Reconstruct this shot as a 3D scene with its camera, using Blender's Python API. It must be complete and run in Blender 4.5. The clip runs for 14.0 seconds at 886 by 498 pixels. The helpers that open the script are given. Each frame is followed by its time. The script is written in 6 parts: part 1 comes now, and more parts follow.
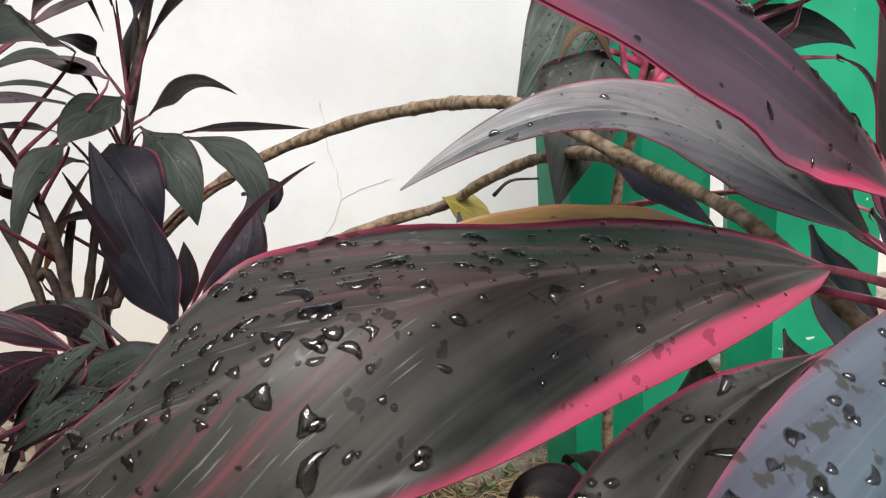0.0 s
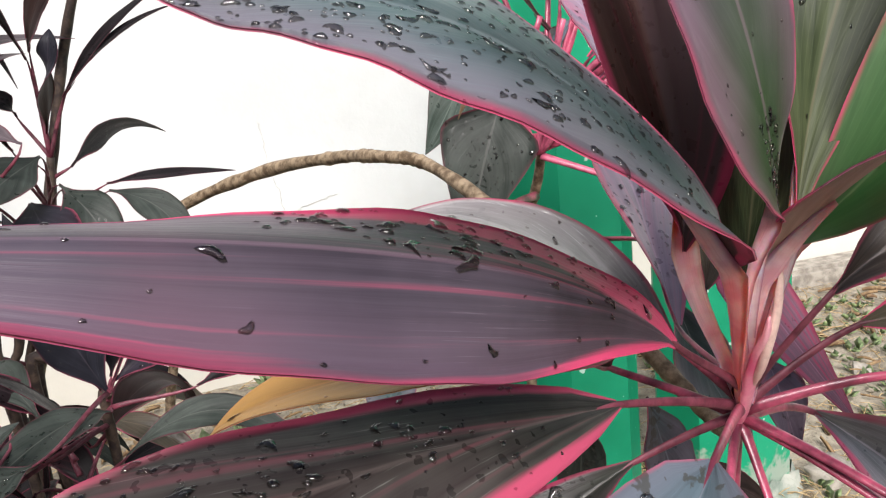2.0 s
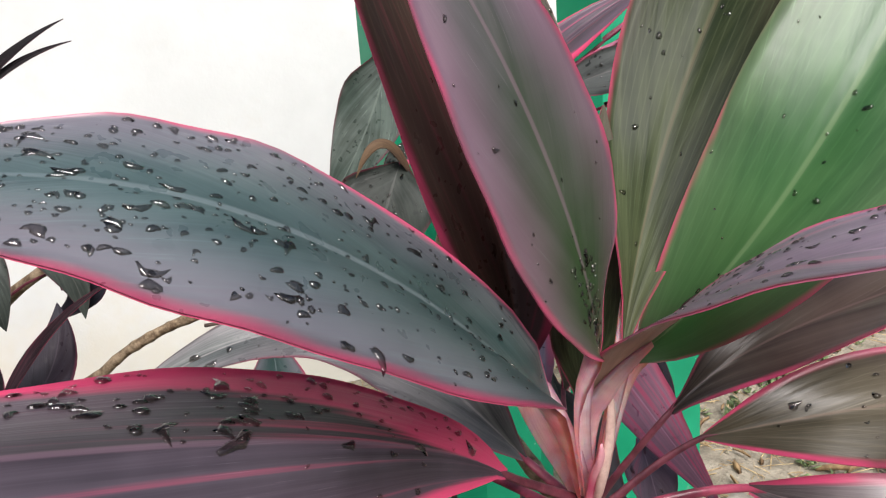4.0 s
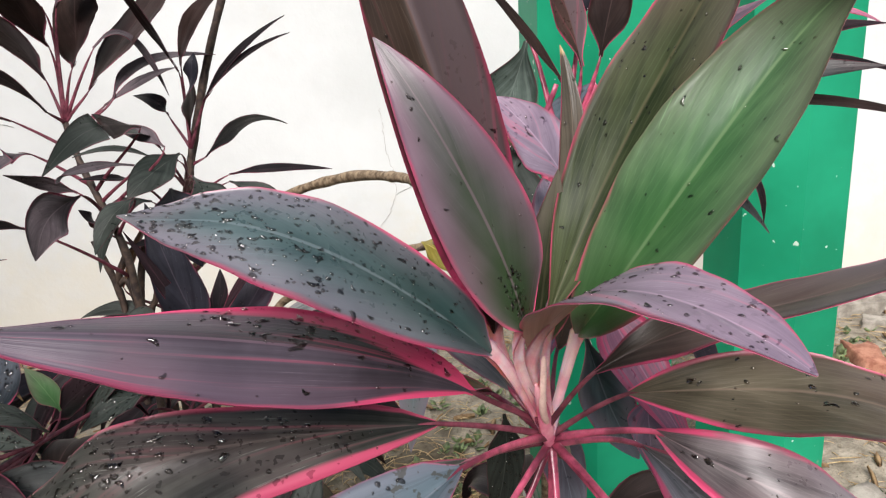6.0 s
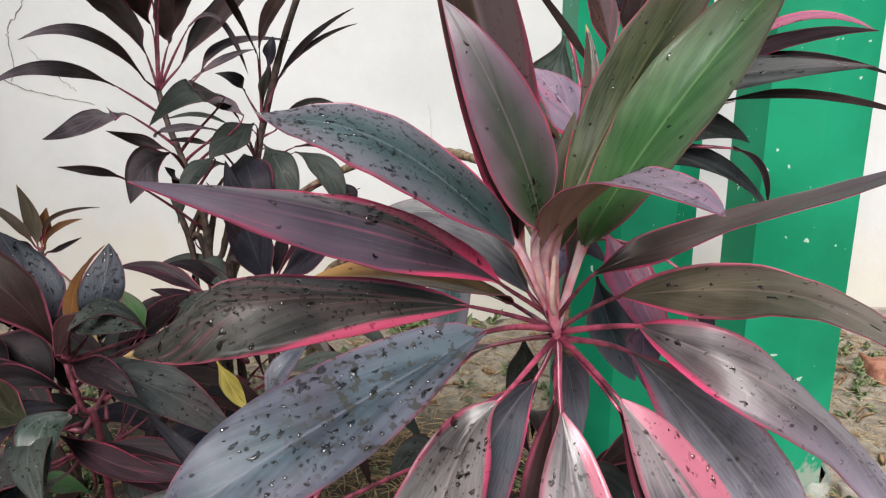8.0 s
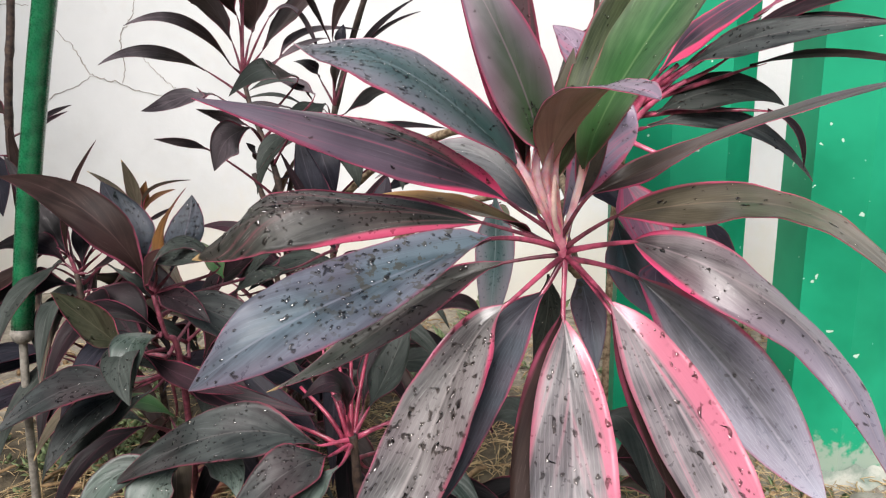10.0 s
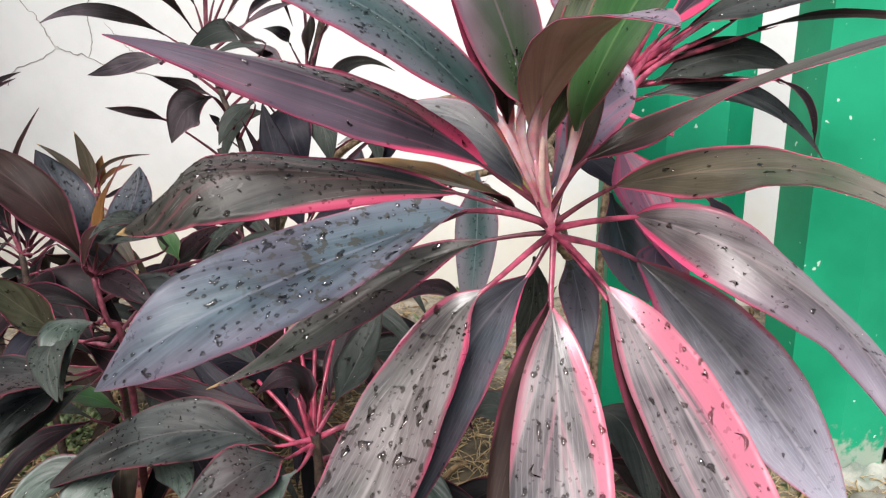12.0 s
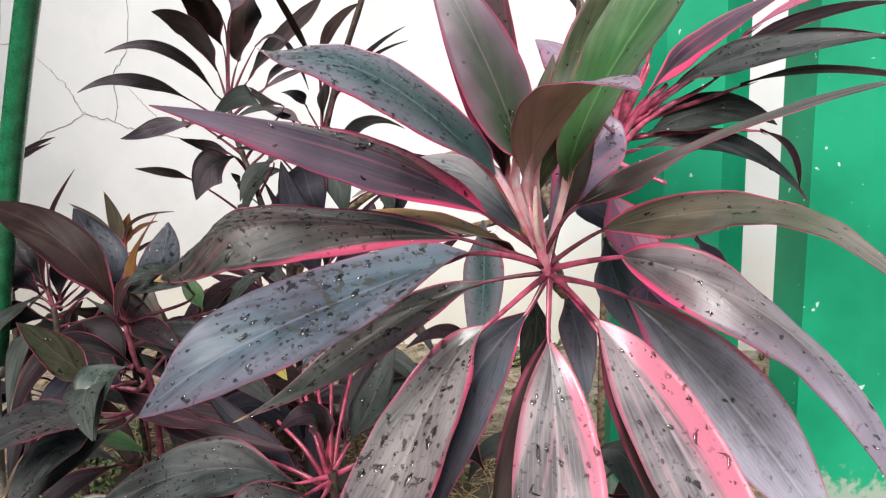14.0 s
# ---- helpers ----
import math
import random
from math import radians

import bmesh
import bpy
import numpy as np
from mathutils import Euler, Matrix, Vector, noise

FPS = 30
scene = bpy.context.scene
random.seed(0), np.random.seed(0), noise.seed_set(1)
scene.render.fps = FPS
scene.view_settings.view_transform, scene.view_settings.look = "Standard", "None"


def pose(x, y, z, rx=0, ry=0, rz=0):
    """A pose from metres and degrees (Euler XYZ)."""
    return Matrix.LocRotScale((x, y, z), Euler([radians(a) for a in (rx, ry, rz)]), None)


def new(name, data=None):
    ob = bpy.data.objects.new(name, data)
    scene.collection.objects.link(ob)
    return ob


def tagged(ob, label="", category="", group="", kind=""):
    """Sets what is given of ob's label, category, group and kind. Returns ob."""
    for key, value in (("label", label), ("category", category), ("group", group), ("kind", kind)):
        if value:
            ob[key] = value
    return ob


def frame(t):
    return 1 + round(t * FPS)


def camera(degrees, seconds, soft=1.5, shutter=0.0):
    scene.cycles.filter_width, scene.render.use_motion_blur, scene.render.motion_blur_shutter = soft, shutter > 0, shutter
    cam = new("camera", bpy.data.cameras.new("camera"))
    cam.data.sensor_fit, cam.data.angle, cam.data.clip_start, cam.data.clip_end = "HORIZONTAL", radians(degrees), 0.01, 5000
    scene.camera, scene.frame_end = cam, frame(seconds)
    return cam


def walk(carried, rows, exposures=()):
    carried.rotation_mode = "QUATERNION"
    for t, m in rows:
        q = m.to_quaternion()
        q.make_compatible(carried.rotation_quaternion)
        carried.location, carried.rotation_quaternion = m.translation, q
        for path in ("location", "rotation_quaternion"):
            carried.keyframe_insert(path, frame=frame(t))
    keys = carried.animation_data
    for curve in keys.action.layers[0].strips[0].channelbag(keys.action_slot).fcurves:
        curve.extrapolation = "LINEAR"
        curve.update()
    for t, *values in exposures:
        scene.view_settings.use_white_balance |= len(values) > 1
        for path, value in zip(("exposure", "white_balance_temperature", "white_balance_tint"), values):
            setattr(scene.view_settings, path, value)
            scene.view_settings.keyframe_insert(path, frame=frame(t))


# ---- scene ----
cam = camera(64.0, 14.0, soft=1.2)
PATH = [
    (0, -0.3281, -0.3199, 1.1166, 77.40, 3.79, -10.81),
    (0.5, -0.3217, -0.3160, 1.1362, 75.04, 4.98, -11.85),
    (1, -0.2930, -0.3233, 1.1603, 74.80, 5.71, -14.09),
    (1.5, -0.2762, -0.3399, 1.1760, 75.79, 5.53, -13.75),
    (2, -0.2570, -0.3522, 1.2009, 76.18, 6.08, -14.32),
    (2.5, -0.2424, -0.3548, 1.2167, 77.50, 5.98, -15.25),
    (3, -0.2339, -0.3554, 1.2268, 77.84, 6.06, -15.73),
    (3.5, -0.2166, -0.3387, 1.2392, 78.10, 4.60, -18.58),
    (3.7, -0.2061, -0.3379, 1.2382, 77.90, 4.44, -19.54),
    (5.8, -0.1046, -0.5465, 1.3288, 73.58, 3.06, -2.25),
    (6, -0.0969, -0.5723, 1.3290, 73.97, 3.28, -1.80),
    (6.5, -0.0983, -0.6469, 1.3086, 76.52, 2.57, -1.30),
    (7, -0.1031, -0.7079, 1.3007, 77.35, 2.67, -0.60),
    (7.5, -0.1063, -0.7351, 1.3084, 77.23, 1.31, -0.24),
    (8, -0.1029, -0.7663, 1.2797, 75.28, 0.39, 2.04),
    (8.2, -0.0922, -0.7766, 1.2674, 74.86, 0.49, 3.15),
    (10.3, -0.0041, -0.9097, 1.1832, 77.40, 1.33, 9.42),
    (10.5, -0.0011, -0.9165, 1.1718, 77.99, 1.25, 9.60),
    (11, 0.0132, -0.9032, 1.1577, 76.80, -0.31, 10.17),
    (11.5, 0.0138, -0.8317, 1.1588, 75.16, 0.28, 9.17),
    (12, -0.0102, -0.7713, 1.1554, 75.48, 0.58, 8.17),
    (12.5, -0.0314, -0.7352, 1.1489, 76.63, 0.68, 7.75),
    (13, -0.0326, -0.7150, 1.1710, 78.55, 0.63, 6.88),
    (13.5, -0.0069, -0.7805, 1.1807, 79.47, 1.41, 8.23),
    (14, 0.0101, -0.8470, 1.1594, 79.82, 1.73, 9.01),
]
walk(cam, [(t, pose(x, y, z, rx, ry, rz)) for t, x, y, z, rx, ry, rz in PATH],
     [(0.0, 0.62), (0.6, 0.80), (1.15, 1.10), (1.6, 0.96), (2.0, 0.86), (2.6, 0.76), (3.6, 0.74), (6.0, 0.68), (7.0, 0.54), (8.0, 0.47), (10.5, 0.82), (12.5, 0.83), (14.0, 0.80)])

# ---- light ----
world = bpy.data.worlds.new("sky")
scene.world = world
world.use_nodes = True
wn = world.node_tree.nodes
sky = wn.new("ShaderNodeTexSky")
sky.sky_type, sky.sun_disc = "NISHITA", False
sky.sun_elevation, sky.sun_rotation = radians(45), radians(187)
sky.dust_density, sky.ozone_density = 4.0, 1.0
wn["Background"].inputs["Strength"].default_value = 0.064
world.node_tree.links.new(sky.outputs[0], wn["Background"].inputs["Color"])
sun_data = bpy.data.lights.new("sun", "SUN")
sun_data.energy, sun_data.angle, sun_data.color = 3.15, radians(38), (1.0, 0.957, 0.962)
sun = new("sun", sun_data)
sun.rotation_euler = (radians(45), 0, radians(-7))


# ---- materials ----
def shader(name):
    m = bpy.data.materials.new(name)
    m.use_nodes = True
    t = m.node_tree
    return m, t.nodes, t.links, t.nodes["Principled BSDF"]


def math_node(nodes, links, op, a, b=None, c=None, clamp=False):
    n = nodes.new("ShaderNodeMath")
    n.operation, n.use_clamp = op, clamp
    for i, v in enumerate((a, b, c)):
        if v is None:
            continue
        if isinstance(v, (int, float)):
            n.inputs[i].default_value = v
        else:
            links.new(v, n.inputs[i])
    return n.outputs[0]


def mix_node(nodes, links, fac, a, b, blend="MIX"):
    n = nodes.new("ShaderNodeMix")
    n.data_type, n.blend_type = "RGBA", blend
    for key, v in (("Factor", fac), ("A", a), ("B", b)):
        sock = [s for s in n.inputs if s.name == key and s.type == ("VALUE" if key == "Factor" else "RGBA")][0]
        if isinstance(v, (int, float)):
            sock.default_value = v
        elif isinstance(v, tuple):
            sock.default_value = (*v, 1.0)
        else:
            links.new(v, sock)
    return [s for s in n.outputs if s.type == "RGBA"][0]


def noise_node(nodes, links, vector, scale, detail=3.0, rough=0.55):
    n = nodes.new("ShaderNodeTexNoise")
    n.inputs["Scale"].default_value, n.inputs["Detail"].default_value, n.inputs["Roughness"].default_value = scale, detail, rough
    if vector is not None:
        links.new(vector, n.inputs["Vector"])
    return n.outputs["Fac"]


def ramp_node(nodes, links, fac, lo, hi):
    n = nodes.new("ShaderNodeMapRange")
    n.interpolation_type = "SMOOTHSTEP"
    n.inputs["From Min"].default_value, n.inputs["From Max"].default_value = lo, hi
    links.new(fac, n.inputs["Value"])
    return n.outputs["Result"]


def bump_node(nodes, links, bsdf, height, strength, distance):
    n = nodes.new("ShaderNodeBump")
    n.inputs["Strength"].default_value, n.inputs["Distance"].default_value = strength, distance
    links.new(height, n.inputs["Height"])
    links.new(n.outputs[0], bsdf.inputs["Normal"])


def leaf_material(name, dark, light, pink=(0.54, 0.062, 0.150), edge=0.94, streak=0.0, gloss=0.42, spots=0.0, foot=0.5, coat=0.12, half=0.0, ragged=0.16, rib_show=0.5, heart=0.0, shine=0.4, splay=0.5, along=1.0, blush=0.25, contrast=1.0, marks=0.3, other=None, tip_tint=None, blotch=0.0, dry_tip=False, flush=0.0, veins=0.0, heart_tint=(0.045, 0.125, 0.018), reach=0.8, upper=0.0):
    """Blade: mottled ground colour, veins that run out to the margin, a pink rim, pink streaks, pale scratches and wet spots."""
    m, n, l, b = shader(name)
    uv = n.new("ShaderNodeUVMap").outputs[0]
    sep = n.new("ShaderNodeSeparateXYZ")
    l.new(uv, sep.inputs[0])
    rnd = n.new("ShaderNodeObjectInfo").outputs["Random"]
    x, y = sep.outputs[0], sep.outputs[1]
    u = math_node(n, l, "ABSOLUTE", math_node(n, l, "MULTIPLY_ADD", x, 2.0, -1.0))
    side = math_node(n, l, "GREATER_THAN", x, 0.5)
    q = math_node(n, l, "SUBTRACT", math_node(n, l, "MULTIPLY", y, along), math_node(n, l, "MULTIPLY", u, splay))
    comb = n.new("ShaderNodeCombineXYZ")
    l.new(q, comb.inputs[0])
    l.new(math_node(n, l, "MULTIPLY_ADD", y, 0.12, math_node(n, l, "MULTIPLY", side, 3.7)), comb.inputs[1])
    l.new(math_node(n, l, "MULTIPLY", rnd, 40.0), comb.inputs[2])
    fine = noise_node(n, l, comb.outputs[0], 64.0, 3.0, 0.6)
    broad = noise_node(n, l, comb.outputs[0], 9.0, 3.0)
    geo = n.new("ShaderNodeNewGeometry").outputs["Position"]
    shift = n.new("ShaderNodeVectorMath")
    l.new(geo, shift.inputs[0])
    turned = n.new("ShaderNodeCombineXYZ")
    for i in range(3):
        l.new(math_node(n, l, "MULTIPLY", rnd, 7.0 + 3 * i), turned.inputs[i])
    l.new(turned.outputs[0], shift.inputs[1])
    place = shift.outputs[0]
    cloud = noise_node(n, l, place, 11.0, 4.0)
    hue = noise_node(n, l, place, 6.0, 2.0)
    body = math_node(n, l, "ADD", math_node(n, l, "MULTIPLY", cloud, 0.6), math_node(n, l, "MULTIPLY", broad, 0.4))
    col = mix_node(n, l, ramp_node(n, l, body, 0.5 - 0.17 / contrast, 0.5 + 0.17 / contrast), dark, light)
    if other:
        col = mix_node(n, l, math_node(n, l, "MULTIPLY", ramp_node(n, l, x, 0.495, 0.515), 0.75), col, other)
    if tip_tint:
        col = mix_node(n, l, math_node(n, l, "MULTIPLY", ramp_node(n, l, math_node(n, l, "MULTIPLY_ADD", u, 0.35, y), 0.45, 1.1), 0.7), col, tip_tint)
    if flush:
        rosy = tuple(0.80 * a + 0.30 * c for a, c in zip(light, (0.30, 0.13, 0.22)))
        col = mix_node(n, l, math_node(n, l, "MULTIPLY", ramp_node(n, l, math_node(n, l, "MULTIPLY_ADD", hue, 0.5, u), 0.45, 1.2), flush), col, rosy)
    if blush:
        rose = tuple(0.75 * a + 0.25 * c * 0.6 for a, c in zip(light, pink))
        col = mix_node(n, l, math_node(n, l, "MULTIPLY", ramp_node(n, l, hue, 0.45, 0.7), blush), col, rose)
    col = mix_node(n, l, math_node(n, l, "MULTIPLY", ramp_node(n, l, fine, 0.35, 0.7), 0.10), col, tuple(min(1, c * 1.5 + 0.01) for c in light))
    if marks:
        scratch = math_node(n, l, "MULTIPLY", ramp_node(n, l, fine, 0.62, 0.69), ramp_node(n, l, cloud, 0.46, 0.6))
        col = mix_node(n, l, math_node(n, l, "MULTIPLY", scratch, marks), col, tuple(min(1, c * 2.0 + 0.06) for c in light))
    if veins:
        lines = math_node(n, l, "ABSOLUTE", math_node(n, l, "SINE", math_node(n, l, "MULTIPLY", math_node(n, l, "MULTIPLY_ADD", broad, 0.03, u), 30.0)))
        col = mix_node(n, l, math_node(n, l, "MULTIPLY", ramp_node(n, l, lines, 0.93, 0.995), veins), col, tuple(min(1, c * 1.7 + 0.025) for c in light))
    if heart:
        core = math_node(n, l, "MULTIPLY", ramp_node(n, l, math_node(n, l, "ADD", y, math_node(n, l, "MULTIPLY_ADD", cloud, 0.35, math_node(n, l, "MULTIPLY", u, 0.5))), reach + 0.17, 0.27), heart)
        col = mix_node(n, l, core, col, heart_tint)
    if streak:
        col = mix_node(n, l, math_node(n, l, "MULTIPLY", ramp_node(n, l, broad, 0.6 - 0.2 * streak, 0.78 - 0.16 * streak), min(1.0, streak + 0.15)), col, pink)
    rim = math_node(n, l, "ADD", u, math_node(n, l, "MULTIPLY_ADD", broad, ragged, -0.5 * ragged))
    rim = math_node(n, l, "ADD", rim, math_node(n, l, "MULTIPLY_ADD", hue, 0.20, -0.10))
    near_foot = math_node(n, l, "MULTIPLY", ramp_node(n, l, math_node(n, l, "SUBTRACT", 1.0, y), 0.60, 1.0), foot)
    rim = math_node(n, l, "ADD", rim, math_node(n, l, "MULTIPLY", near_foot, 0.55))
    if upper:
        rim = math_node(n, l, "ADD", rim, math_node(n, l, "MULTIPLY", math_node(n, l, "MULTIPLY", ramp_node(n, l, y, 0.85, 0.0), upper), side))
    if half:
        rim = math_node(n, l, "ADD", rim, math_node(n, l, "MULTIPLY", ramp_node(n, l, x, 0.5, 0.47), half))
    worn = math_node(n, l, "MULTIPLY_ADD", ramp_node(n, l, noise_node(n, l, place, 17.0, 3.0), 0.36, 0.6), 0.6, 0.4)
    col = mix_node(n, l, math_node(n, l, "MULTIPLY", ramp_node(n, l, rim, edge - 0.045, edge + 0.06 + 0.25 * ragged), worn if not half else 1.0), col, pink)
    mid = ramp_node(n, l, math_node(n, l, "SUBTRACT", 1.0, u), 0.96, 0.985)
    col = mix_node(n, l, math_node(n, l, "MULTIPLY", mid, rib_show), col, tuple(min(1.0, 1.35 * a + 0.07 * c + 0.012) for a, c in zip(light, pink)))
    if blotch:
        stain = math_node(n, l, "MULTIPLY", ramp_node(n, l, noise_node(n, l, place, 85.0, 3.0), 0.56, 0.60), ramp_node(n, l, math_node(n, l, "SUBTRACT", 1.0, y), 0.5, 0.8))
        col = mix_node(n, l, math_node(n, l, "MULTIPLY", stain, blotch), col, (0.034, 0.030, 0.018))
    if dry_tip:
        col = mix_node(n, l, ramp_node(n, l, math_node(n, l, "MULTIPLY_ADD", broad, 0.04, y), 0.972, 0.99), col, (0.36, 0.25, 0.12))
    if spots:
        drops = noise_node(n, l, place, 150.0, 2.0, 0.45)
        where = noise_node(n, l, place, 12.0, 2.0)
        wet = math_node(n, l, "MULTIPLY", ramp_node(n, l, drops, 0.63, 0.655), ramp_node(n, l, where, 0.42, 0.6))
        col = mix_node(n, l, math_node(n, l, "MULTIPLY", wet, spots * 0.6), col, tuple(c * 0.5 for c in dark))
        l.new(math_node(n, l, "SUBTRACT", math_node(n, l, "MULTIPLY_ADD", cloud, 0.2, gloss - 0.1), math_node(n, l, "MULTIPLY", wet, gloss * 0.5)), b.inputs["Roughness"])
    else:
        l.new(math_node(n, l, "MULTIPLY_ADD", cloud, 0.2, gloss - 0.1), b.inputs["Roughness"])
    l.new(col, b.inputs["Base Color"])
    b.inputs["Specular IOR Level"].default_value = shine
    b.inputs["Coat Weight"].default_value, b.inputs["Coat Roughness"].default_value = coat, 0.25
    rib = math_node(n, l, "ADD", math_node(n, l, "MULTIPLY", cloud, 5.0), math_node(n, l, "MULTIPLY_ADD", broad, 2.0, math_node(n, l, "MULTIPLY", fine, 0.14)))
    bump_node(n, l, b, rib, 0.26, 0.0011)
    return m


